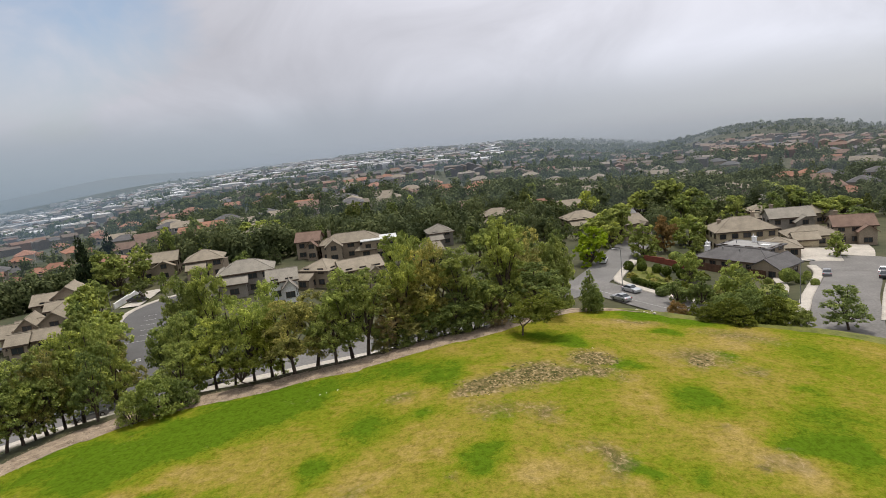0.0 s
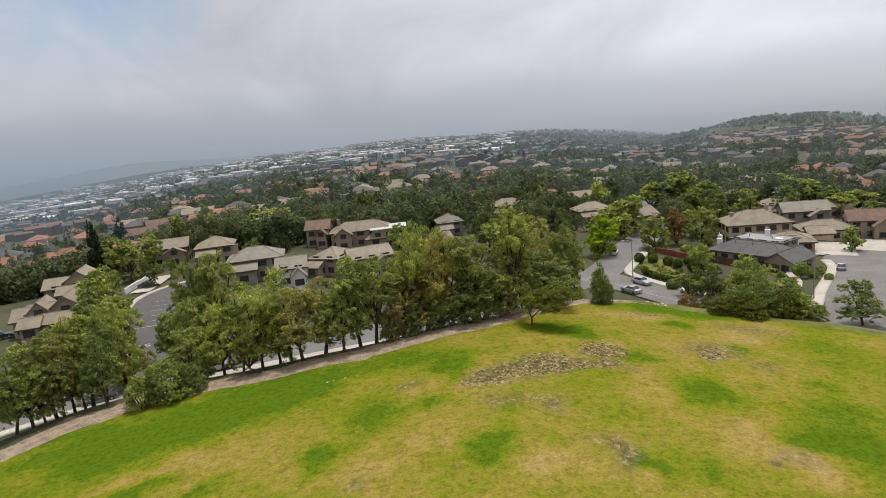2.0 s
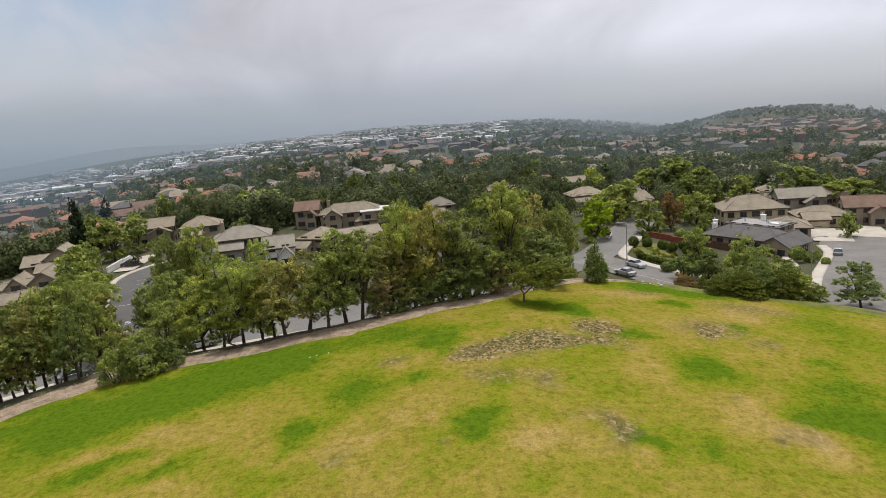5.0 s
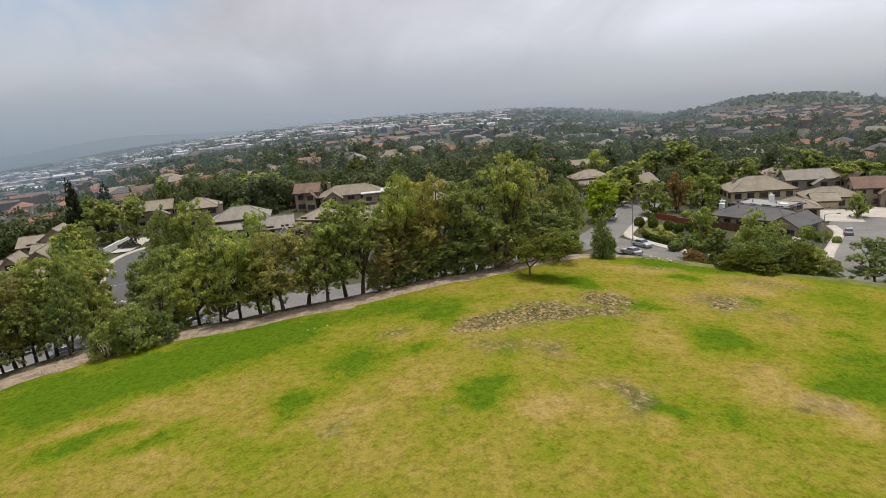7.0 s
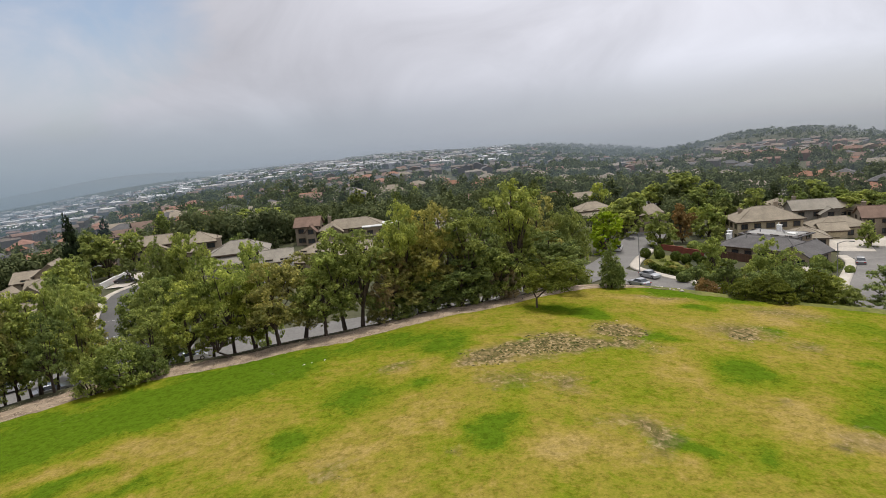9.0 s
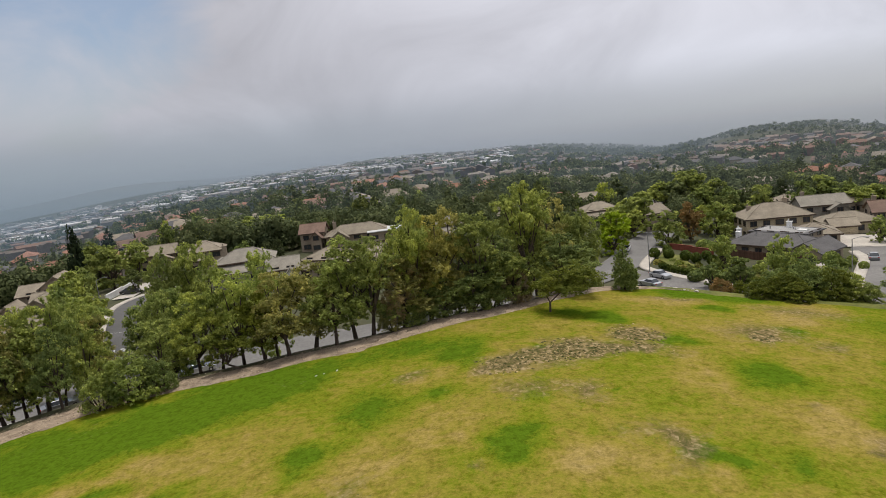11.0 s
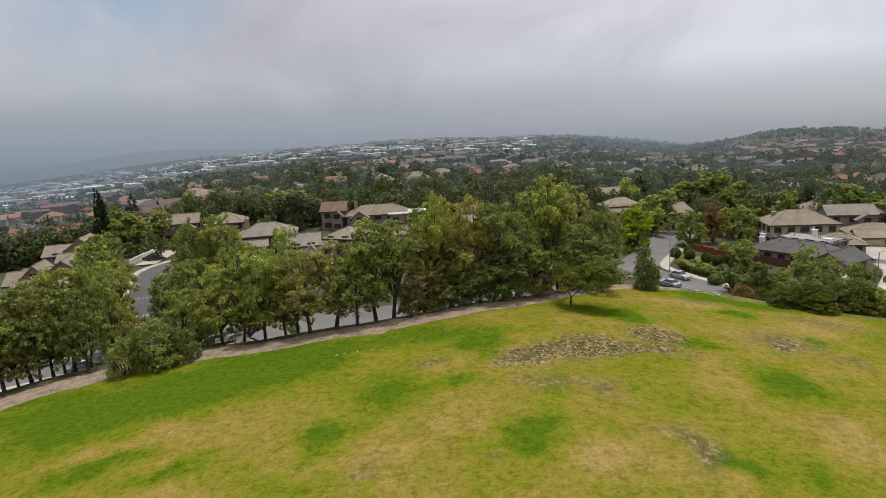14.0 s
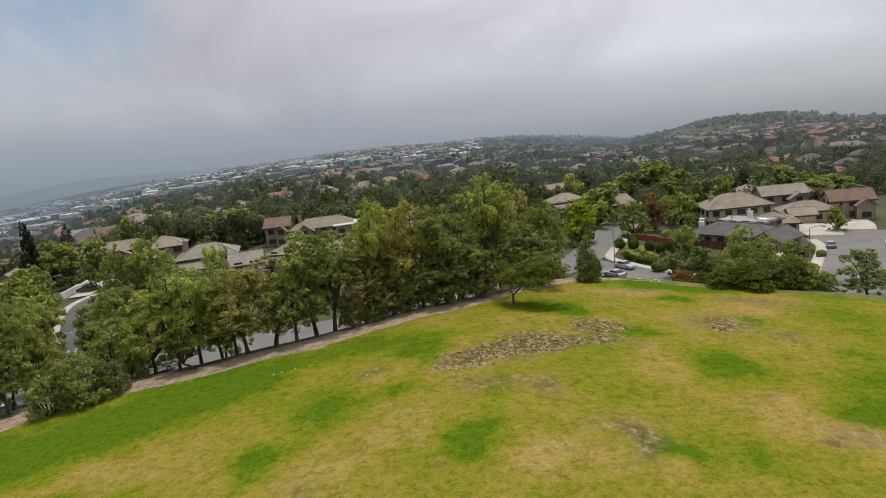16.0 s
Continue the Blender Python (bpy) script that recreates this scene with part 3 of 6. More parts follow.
ribbon("pavement", [(69, 97), (78.5, 110), (88, 122), (98, 132)], 0.0, 1.8, 0.26, CONCRETE, "pale concrete pavement along the dead end street", "pavement", 0.3)
ribbon("pavement", LEFT_ROAD[1:], -6.6, -5.3, 0.25, CONCRETE, "pale kerb and narrow pavement", "pavement", 0.3)
ribbon("driveway", [(-77.2, 150), (-78.2, 160), (-79.6, 170)], -2.4, 2.4, 0.14, CONCRETE, "pale concrete drive beside the entry street", "driveway")
ribbon("driveway", [(92, 150), (96, 158), (100, 165)], -4.5, 4.5, 0.18, CONCRETE, "broad pale concrete driveway", "driveway")
ribbon("driveway", [(102, 152), (106, 158), (110, 166)], -3.6, 3.6, 0.19, CONCRETE, "broad pale concrete driveway", "driveway")
ribbon("garden_path", [(66, 116), (70.5, 124), (73, 131), (76, 137)], -2.8, -1.2, 0.16, CONCRETE, "pale concrete garden path beside the house", "path")
ribbon("ground_cover", [(47.5, 158), (43.5, 149), (43.5, 139), (48, 127), (54, 115)], -7.5, -1.3, 0.13, IVY, "yellow green ground cover on the corner garden bank", "ground cover", cols=6)
ribbon("ground_cover", [(66, 119), (71, 127), (74, 133)], -5.0, -2.9, 0.13, IVY, "low green ground cover by the house", "ground cover")


def disc(name, cx, cy, r, lift, mat, label, category):
    verts, faces = [(cx, cy, ground_z(cx, cy) + lift)], []
    for ring in range(1, 5):
        for i in range(40):
            a = i * math.tau / 40
            x, y = cx + r * ring / 4 * math.sin(a), cy + r * ring / 4 * math.cos(a)
            verts.append((x, y, ground_z(x, y) + lift))
    for i in range(40):
        faces.append((0, 1 + i, 1 + (i + 1) % 40))
        for ring in range(3):
            a, b = 1 + ring * 40 + i, 1 + ring * 40 + (i + 1) % 40
            faces.append((a, a + 40, b + 40, b))
    return tagged(new(name, mesh_of(name, verts, faces, mat, False)), label, category, kind="structure")


disc("road", 97, 143.5, 10.5, 0.13, PALE_ASPHALT, "round turning head of the dead end street", "road")


# ---------------------------------------------------------------- glowing sheets imitating mist towards the horizon
def haze_sheet(radius, base, top, low, strong, tint, bright=0.15):
    """A glowing sheet added to imitate sea mist: thick near the ground, gone above."""
    m = bpy.data.materials.new("mist_glow")
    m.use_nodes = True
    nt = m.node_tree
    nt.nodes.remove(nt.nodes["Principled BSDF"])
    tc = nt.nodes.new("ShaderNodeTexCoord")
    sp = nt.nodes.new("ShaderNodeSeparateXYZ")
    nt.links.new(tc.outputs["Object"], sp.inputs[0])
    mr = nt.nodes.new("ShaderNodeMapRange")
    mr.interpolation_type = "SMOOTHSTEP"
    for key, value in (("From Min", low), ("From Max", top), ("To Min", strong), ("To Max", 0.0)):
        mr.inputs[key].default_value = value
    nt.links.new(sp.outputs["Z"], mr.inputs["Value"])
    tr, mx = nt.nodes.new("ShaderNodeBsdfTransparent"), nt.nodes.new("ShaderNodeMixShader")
    # the glow is set brighter towards the sun's side
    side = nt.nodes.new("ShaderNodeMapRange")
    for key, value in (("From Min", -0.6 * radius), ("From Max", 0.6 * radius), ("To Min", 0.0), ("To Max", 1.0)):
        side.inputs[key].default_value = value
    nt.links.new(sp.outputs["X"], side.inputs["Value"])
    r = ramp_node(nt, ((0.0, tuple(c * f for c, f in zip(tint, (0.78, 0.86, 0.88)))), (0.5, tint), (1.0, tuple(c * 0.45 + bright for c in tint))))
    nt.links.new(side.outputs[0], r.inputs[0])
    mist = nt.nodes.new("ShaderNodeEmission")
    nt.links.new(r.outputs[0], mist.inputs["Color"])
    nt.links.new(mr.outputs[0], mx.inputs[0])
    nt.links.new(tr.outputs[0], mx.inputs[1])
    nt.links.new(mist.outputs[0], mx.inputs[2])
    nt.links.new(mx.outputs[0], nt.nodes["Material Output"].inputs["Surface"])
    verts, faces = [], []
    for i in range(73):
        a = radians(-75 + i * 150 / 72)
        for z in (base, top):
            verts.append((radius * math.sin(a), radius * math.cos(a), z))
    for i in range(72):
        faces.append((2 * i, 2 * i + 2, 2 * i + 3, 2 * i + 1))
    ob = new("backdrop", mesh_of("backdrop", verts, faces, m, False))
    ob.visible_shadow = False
    return tagged(ob, "glowing pale grey sheet imitating sea mist over the valley", "mist", kind="structure")


# emissive veils, the nearer ones standing among the far houses and trees
haze_sheet(2700, -260, 270, -20, 1.0, (0.42, 0.45, 0.505), 0.40)
haze_sheet(2350, -240, 250, -40, 0.80, (0.41, 0.44, 0.495), 0.38)
haze_sheet(1750, -200, 90, -30, 0.34, (0.36, 0.395, 0.45), 0.30)
haze_sheet(1150, -150, 44, -30, 0.28, (0.28, 0.33, 0.400), 0.14)
haze_sheet(740, -110, 32, -20, 0.26, (0.205, 0.26, 0.335), 0.10)
haze_sheet(440, -80, 26, -15, 0.19, (0.17, 0.225, 0.290), 0.09)
haze_sheet(270, -60, 20, -12, 0.09, (0.16, 0.21, 0.265), 0.08)

# ---------------------------------------------------------------- plants
def leaf_cards(rng, centers, radii, count, size, squash=0.8, lift=0.25):
    """Corner points and faces of many small leaf sprays, gathered in clumps round the given centres."""
    centers, radii = np.asarray(centers, float), np.asarray(radii, float)
    clumps_c, clumps_r = [], []
    for c, r in zip(centers, radii):
        n = max(6, int(26 * (r / radii.max()) ** 1.5))
        v = rng.normal(size=(n, 3))
        v /= np.linalg.norm(v, axis=1)[:, None]
        v[:, 2] = np.where(v[:, 2] < -0.45, -v[:, 2], v[:, 2])
        reach = rng.uniform(0.55, 1.02, size=(n, 1))
        clumps_c.append(c + v * reach * r * (1, 1, squash))
        clumps_r.append(np.full(n, r * 0.30) * rng.uniform(0.7, 1.35, n))
    cc, cr = np.concatenate(clumps_c), np.concatenate(clumps_r)
    pick = rng.choice(len(cc), count, p=cr ** 2 / (cr ** 2).sum())
    d = rng.normal(size=(count, 3))
    d /= np.linalg.norm(d, axis=1)[:, None]
    pos = cc[pick] + d * (rng.uniform(0.3, 1.0, count) ** 0.6 * cr[pick])[:, None] * (1, 1, 0.75)
    normal = d + rng.normal(scale=0.33, size=(count, 3)) + (0, 0, lift * 2.4)
    normal /= np.linalg.norm(normal, axis=1)[:, None]
    along = np.cross(normal, rng.normal(size=(count, 3)))
    along /= np.linalg.norm(along, axis=1)[:, None]
    across = np.cross(normal, along)
    s = (size * rng.uniform(0.55, 1.4, count))[:, None]
    w = s * rng.uniform(0.35, 0.7, (count, 1))
    bend = normal * s * 0.18
    quad = np.stack([pos - along * s, pos + across * w - bend * 0.3, pos + along * s - bend, pos - across * w - bend * 0.3], 1)
    return quad.reshape(-1, 3)


def card_mesh(name, verts, mat):
    n = len(verts) // 4
    me = bpy.data.meshes.new(name)
    me.vertices.add(len(verts))
    me.vertices.foreach_set("co", np.ascontiguousarray(verts, dtype=np.float32).ravel())
    me.loops.add(4 * n)
    me.loops.foreach_set("vertex_index", np.arange(4 * n, dtype=np.int32))
    me.polygons.add(n)
    me.polygons.foreach_set("loop_start", np.arange(0, 4 * n, 4, dtype=np.int32))
    me.materials.append(mat)
    me.update(calc_edges=True)
    return me


def tree_form(shape, rng):
    """Trunk and limb lines (start, end, radii) and crown balls, for a tree 10 m high and 7 m wide."""
    limbs, balls = [], []
    if shape == "cypress":
        limbs.append(((0, 0, 0), (0, 0, 9.2), 0.28, 0.05))
        for i in range(9):
            z = 0.9 + i * 1.0
            balls.append(((rng.normal(0, .15), rng.normal(0, .15), z), 3.4 * (0.75 + 0.35 * math.sin(math.pi * min(1, (i + 2) / 11))) * (1 - 0.075 * i)))
    elif shape == "conifer":
        limbs.append(((0, 0, 0), (0, 0, 9.6), 0.3, 0.04))
        for i in range(10):
            z = 1.2 + i * 0.88
            r = 3.0 * (1 - (i / 10.5) ** 1.7)
            for k in range(4):
                a = rng.uniform(0, math.tau)
                balls.append(((r * .5 * math.cos(a), r * .5 * math.sin(a), z), max(0.7, r * 0.7)))
    elif shape == "shrub":
        for k in range(7):
            a = k * math.tau / 7 + rng.uniform(-.4, .4)
            limbs.append(((0.3 * math.cos(a), 0.3 * math.sin(a), 0), (1.7 * math.cos(a), 1.7 * math.sin(a), rng.uniform(2.2, 3.8)), 0.15, 0.05))
        for z, n, out, r in ((1.1, 9, 2.15, 1.15), (2.7, 8, 1.95, 1.25), (4.1, 5, 1.25, 1.25), (5.0, 2, 0.4, 1.05)):
            for k in range(n):
                a = (k + rng.uniform(-.35, .35)) * math.tau / n
                o = out * rng.uniform(.85, 1.1)
                balls.append(((o * math.cos(a), o * math.sin(a), z * rng.uniform(.85, 1.12)), r * rng.uniform(.75, 1.1)))
    elif shape == "spread":
        limbs += [((-2.4, -.3, 0), (-2.3, -.2, 2.6), .13, .10), ((-2.3, -.2, 2.6), (-0.6, .2, 4.8), .10, .07), ((-2.3, -.2, 2.6), (-2.9, .3, 5.0), .08, .05),
                  ((-0.6, .2, 4.8), (1.6, 0, 6.6), .07, .04)]
        for k in range(13):
            x = rng.uniform(-2.9, 2.9)
            balls.append(((x, rng.uniform(-1.7, 1.7), 3.8 + 4.4 * math.cos(x * .42) * rng.uniform(.2, 1.0)), rng.uniform(1.3, 2.0)))
    else:
        tall = shape == "tall"
        lean = (rng.uniform(-.5, .5), rng.uniform(-.4, .4))
        if shape == "small":
            lean = (-2.2, 0.0)
        stem = shape == "stem"
        fork = 2.1 if stem else 2.6 if tall else 1.9
        top = (lean[0], lean[1], fork)
        limbs.append(((0, 0, 0), (lean[0] * .4, lean[1] * .4, fork * .5), 0.22, 0.18))
        limbs.append(((lean[0] * .4, lean[1] * .4, fork * .5), top, 0.18, 0.15))
        n = 11 if tall else 10
        for k in range(n):
            a = k * math.tau / n + rng.uniform(-.35, .35)
            reach = rng.uniform(1.3, 2.4) if tall else rng.uniform(1.6, 2.6)
            z = rng.uniform(3.3, 8.0) if stem else rng.uniform(3.0, 8.2) if tall else rng.uniform(2.8, 7.6)
            tip = (lean[0] + reach * math.cos(a), lean[1] + reach * math.sin(a), z)
            mid = (top[0] * .5 + tip[0] * .5 + rng.uniform(-.3, .3), top[1] * .5 + tip[1] * .5, (fork + z) / 2 + .4)
            limbs.append((top, mid, 0.11, 0.08))
            limbs.append((mid, tip, 0.08, 0.03))
            balls.append((tip, rng.uniform(0.85, 1.45) if tall else rng.uniform(0.95, 1.6)))
        for k in range(5):
            a = rng.uniform(0, math.tau)
            balls.append(((lean[0] + 1.1 * math.cos(a), lean[1] + 1.1 * math.sin(a), rng.uniform(7.0, 9.0)), rng.uniform(0.7, 1.25)))
        limbs.append((top, (lean[0], lean[1], 8.2), .18, .05))
        balls.append(((lean[0], lean[1], 8.7), 1.1))
        balls.append(((lean[0], lean[1], 5.8), 1.9))
        if stem:
            for k in range(8):
                a = k * math.tau / 8 + rng.uniform(-.4, .4)
                balls.append(((lean[0] + 1.7 * math.cos(a), lean[1] + 1.7 * math.sin(a), rng.uniform(1.9, 3.5)), rng.uniform(0.75, 1.25)))
        for k in range(0 if stem else 6):
            a = k * math.tau / 6 + rng.uniform(-.6, .6)
            balls.append(((lean[0] + 1.8 * math.cos(a), lean[1] + 1.8 * math.sin(a), rng.uniform(1.6, 3.6)), rng.uniform(0.7, 1.35)))
    return limbs, balls


TREES = {}


def tree_model(shape, leaf, variant, count, size):
    """One tree, 10 m high, with trunk and crown."""
    rng = np.random.default_rng(sum(map(ord, shape + leaf)) * 7 + variant)
    limbs, balls = tree_form(shape, rng)
    base = new("shrub" if shape == "shrub" else "tree")
    bm = bmesh.new()
    for a, b, ra, rb in limbs:
        tube(bm, a, b, ra, rb)
    part("trunk", bm, PALE_BARK if leaf == "dry" else BARK, base)
    squash = 1.0 if shape in ("cypress", "conifer") else 0.85
    c, r = [b[0] for b in balls], [b[1] for b in balls]
    if shape == "cypress":
        r = [v * 0.9 for v in r]
    me = card_mesh("crown", leaf_cards(rng, c, r, count, size, squash), LEAF[leaf])
    mesh_part("crown", me, base)
    return base


LOOKS = {"green": "mid green", "dark": "dark green", "light": "light yellowish green", "brown": "brownish olive green", "rust": "rust red brown",
         "dry": "dry greyish brown", "lime": "vivid lime green", "olive": "olive green", "cypress": "very dark green", "suburb": "dull dark green"}
FORMS = {"stem": "bare trunked tree", "round": "round crowned leafy tree", "tall": "tall leafy tree", "shrub": "large bush", "small": "small leaning tree",
         "spread": "small flat topped tree", "conifer": "pointed evergreen tree", "cypress": "slim cypress"}
PLANTED = [0]


def plant_tree(shape, leaf, x, y, h, w, where="beside the park lawn"):
    far = math.hypot(x, y)
    if far < 115:
        tier, count, size, variants = 0, 9000, 0.132, 3
    elif far < 270:
        tier, count, size, variants = 1, 3000, 0.30, 3
    else:
        tier, count, size, variants = 2, 800, 0.52, 3
    PLANTED[0] += 1
    key = (shape, leaf, tier, PLANTED[0] % variants)
    sink = 0.25 if tier == 0 or shape == "cypress" else (0.22 if tier == 1 else 0.16) * h
    m = pose(x, y, ground_z(x, y) - sink, 0, 0, 0 if shape in ("spread", "small") else (PLANTED[0] * 137) % 360)
    m = m @ Matrix.Diagonal((w / 6.6, w / 6.6, (h + sink) / (6.2 if shape == "shrub" else 9.8), 1))
    if key not in TREES:
        TREES[key] = tree_model(shape, leaf, key[3], count, size * {"conifer": 1.6, "cypress": 1.05}.get(shape, 1.0))
        TREES[key].matrix_basis = m
        ob = TREES[key]
    else:
        ob = copy_thing(TREES[key], Matrix.Identity(4))
        ob.matrix_basis = m
    ob.name = "shrub" if shape == "shrub" else "tree"
    return tagged(ob, f"{LOOKS[leaf]} {FORMS[shape]} {where}", "bush" if shape == "shrub" else "tree", "trees " + where)


# trees round the park and in the gardens
plant_tree("round", "green", -46.0, 73.4, 11.9, 8.0)
plant_tree("round", "green", -47.8, 69.1, 10.1, 7.2)
plant_tree("round", "green", -47.4, 71.9, 11.3, 6.2)
plant_tree("round", "light", -50.0, 87.5, 13.1, 8.5)
plant_tree("round", "brown", -47.5, 86.9, 10.8, 6.5)
plant_tree("round", "dark", -42.1, 69.8, 8.6, 4.9)
plant_tree("shrub", "dark", -33.8, 67.9, 5.2, 6.2)
plant_tree("shrub", "green", -36.2, 66.6, 4.0, 4.2)
plant_tree("shrub", "dark", -31.6, 68.9, 3.8, 3.8)
plant_tree("tall", "green", -41.6, 95.2, 17.5, 6.8)
plant_tree("round", "dark", -38.6, 84.5, 13.0, 7.6)
plant_tree("tall", "green", -37.3, 96.8, 17.9, 7.5)
plant_tree("round", "dark", -36.6, 83.4, 13.3, 8.5)
plant_tree("round", "dark", -28.8, 78.5, 13.2, 6.2)
plant_tree("round", "green", -35.2, 79.2, 11.6, 5.6)
plant_tree("round", "green", -30.3, 76.1, 9.5, 6.6)
plant_tree("tall", "light", -27.6, 90.3, 14.7, 6.2)
plant_tree("stem", "light", -22.8, 80.3, 14.3, 6.0)
plant_tree("small", "olive", -24.0, 72.0, 4.6, 4.9)
plant_tree("stem", "brown", -19.8, 74.5, 9.2, 7.4)
plant_tree("stem", "brown", -17.6, 77.6, 10.0, 8.4)
plant_tree("stem", "olive", -22.7, 75.1, 7.5, 5.4)
plant_tree("stem", "light", -13.0, 77.7, 12.1, 8.1)
plant_tree("stem", "green", -14.7, 75.1, 9.3, 6.7)
plant_tree("stem", "green", -10.9, 77.4, 11.2, 8.1)
plant_tree("stem", "brown", -7.5, 79.2, 8.2, 9.3)
plant_tree("stem", "dry", -6.2, 79.8, 8.1, 4.1)
plant_tree("stem", "dry", -8.3, 77.2, 5.4, 3.2)
plant_tree("stem", "brown", -4.5, 81.4, 9.2, 9.2)
plant_tree("tall", "light", -7.3, 117.5, 19.9, 5.5, "in a garden")
plant_tree("tall", "brown", -2.9, 80.1, 12.4, 6.5)
plant_tree("stem", "green", -5.9, 80.2, 13.9, 6.0)
plant_tree("tall", "green", 1.8, 81.4, 11.4, 7.9)
plant_tree("round", "brown", -0.9, 82.4, 13.2, 6.8)
plant_tree("round", "dark", 0.4, 79.8, 5.8, 6.5)
plant_tree("round", "dark", 3.7, 83.3, 8.0, 6.9)
plant_tree("tall", "brown", 12.7, 97.6, 19.3, 10.2)
plant_tree("tall", "green", 7.5, 85.9, 15.1, 8.3)
plant_tree("tall", "green", 16.0, 100.3, 16.9, 7.3)
plant_tree("tall", "green", 18.4, 101.0, 17.4, 6.9)
plant_tree("round", "dark", 12.4, 88.1, 7.8, 9.5)
plant_tree("shrub", "dry", 5.9, 82.6, 5.0, 4.2)
plant_tree("round", "olive", 6.6, 83.2, 4.2, 3.4)
plant_tree("spread", "olive", 11.5, 77.3, 5.7, 7.2)
plant_tree("shrub", "dark", -6.6, 78.6, 2.8, 4.2)
plant_tree("shrub", "dark", -3.2, 80, 3.2, 4.6)
plant_tree("shrub", "dark", 0.4, 80.4, 3.4, 5.0)
plant_tree("shrub", "green", 2.8, 81.4, 4.0, 4.4)
plant_tree("shrub", "brown", -8.9, 77.4, 2.4, 3.6)
plant_tree("conifer", "dark", 20.9, 90.2, 6.3, 3.6)
plant_tree("round", "lime", 37.0, 159.7, 10.4, 9.7, "in a garden")
plant_tree("round", "light", 56.7, 142.2, 6.9, 5.5, "in a garden")
plant_tree("round", "dark", 48.1, 116.7, 5.9, 5.1, "in a garden")
plant_tree("round", "dark", 44.7, 119.4, 4.8, 4.8, "in a garden")
plant_tree("round", "light", 45.4, 97.5, 13.0, 6.3)
plant_tree("round", "green", 46.4, 93.8, 10.8, 7.1)
plant_tree("round", "dark", 44.9, 94.2, 9.4, 8.1)
plant_tree("shrub", "dark", 39, 88.6, 4.3, 5.3)
plant_tree("shrub", "olive", 36.1, 85.3, 2.5, 4.1)
plant_tree("round", "dark", 47.7, 92.0, 8.7, 6.5)
plant_tree("shrub", "olive", 39, 84.9, 3.8, 5.7)
plant_tree("shrub", "dark", 41.9, 85.3, 5.6, 5.3)
plant_tree("shrub", "olive", 44.5, 84.7, 4.7, 6.2)
plant_tree("shrub", "green", 47.2, 84.7, 4.2, 4.9)
plant_tree("shrub", "green", 48.1, 82.9, 2.8, 3.6)
plant_tree("shrub", "olive", 39.3, 82.8, 2.5, 4.4)
plant_tree("shrub", "rust", 33.9, 91.1, 2.5, 3.9)
plant_tree("shrub", "olive", 36.1, 90.4, 2.5, 2.6)
plant_tree("round", "dark", 62.2, 94.6, 7.6, 7.5)
plant_tree("round", "green", 54.6, 169.5, 9.6, 8.5, "in a garden")
plant_tree("round", "rust", 63.3, 176.9, 10.8, 6.8, "in a garden")
plant_tree("round", "light", 72.4, 183.8, 9.7, 8.6, "in a garden")
plant_tree("round", "green", 77.6, 186.6, 8.4, 6.5, "in a garden")
plant_tree("tall", "green", 55.5, 195.4, 13.1, 11.9, "in a garden")
plant_tree("tall", "green", 90.8, 247.5, 16.0, 17.1, "in a garden")
plant_tree("tall", "green", 97.0, 241.7, 12.9, 12.6, "in a garden")
plant_tree("round", "light", 54.5, 137.3, 7.3, 4.5, "in a garden")
plant_tree("round", "light", 97.9, 153.5, 6.6, 5.1, "in a garden")
plant_tree("tall", "green", -75.5, 132.5, 10.9, 8.0, "in a garden")
plant_tree("tall", "green", -72.8, 124.5, 11.6, 8.2, "in a garden")
plant_tree("tall", "dark", -69.5, 115.5, 10.2, 7.0, "in a garden")
plant_tree("tall", "green", -88.5, 169.3, 11.8, 11.8, "in a garden")
plant_tree("round", "green", -70.5, 121.1, 8.7, 7.4, "in a garden")
plant_tree("tall", "green", -87.9, 179.8, 10.7, 9.3, "in a garden")
plant_tree("tall", "green", -97.7, 179.5, 13.5, 10.9, "in a garden")
plant_tree("cypress", "cypress", -96.7, 168.4, 19.2, 5.8, "in a garden")
plant_tree("cypress", "cypress", -143.6, 271.7, 15.3, 8.6, "in a garden")
plant_tree("tall", "light", -73.7, 239.3, 9.7, 13.5, "in a garden")
plant_tree("tall", "light", -67.0, 243.8, 9.5, 12.7, "in a garden")
plant_tree("tall", "light", -60.4, 247.8, 6.9, 11.9, "in a garden")
plant_tree("tall", "green", -77.6, 234.6, 8.5, 10.2, "in a garden")
plant_tree("round", "light", -42.8, 203.3, 6.5, 7.0, "in a garden")
plant_tree("tall", "light", -7.9, 174.7, 9.6, 6.1, "in a garden")
plant_tree("tall", "light", -15.2, 179.7, 9.0, 7.8, "in a garden")
plant_tree("round", "green", -4.1, 169.5, 9.5, 5.9, "in a garden")
plant_tree("round", "light", -45.4, 75.3, 13.1, 5.2)
plant_tree("round", "green", -46.4, 72.4, 12.1, 5.0)
plant_tree("round", "brown", -47.4, 69.8, 10.7, 4.8)
plant_tree("round", "green", -45.4, 80.5, 12.7, 5.0)
plant_tree("round", "green", -49.3, 67.1, 10.1, 6.4)
plant_tree("round", "dark", -50.0, 65.3, 9.4, 6.0)
plant_tree("round", "green", -51.7, 64.2, 8.8, 5.6)
plant_tree("round", "brown", -48.5, 68.1, 8.7, 4.7)
plant_tree("tall", "green", -61.1, 109.0, 9.1, 7.6, "in a garden")
plant_tree("round", "brown", -59.0, 104.5, 7.3, 5.4)
plant_tree("round", "green", -56.2, 97.8, 9.0, 5.5)
plant_tree("tall", "green", -67.3, 113.0, 8.7, 6.9, "in a garden")
plant_tree("round", "green", -33.6, 74.4, 7.1, 5.6)
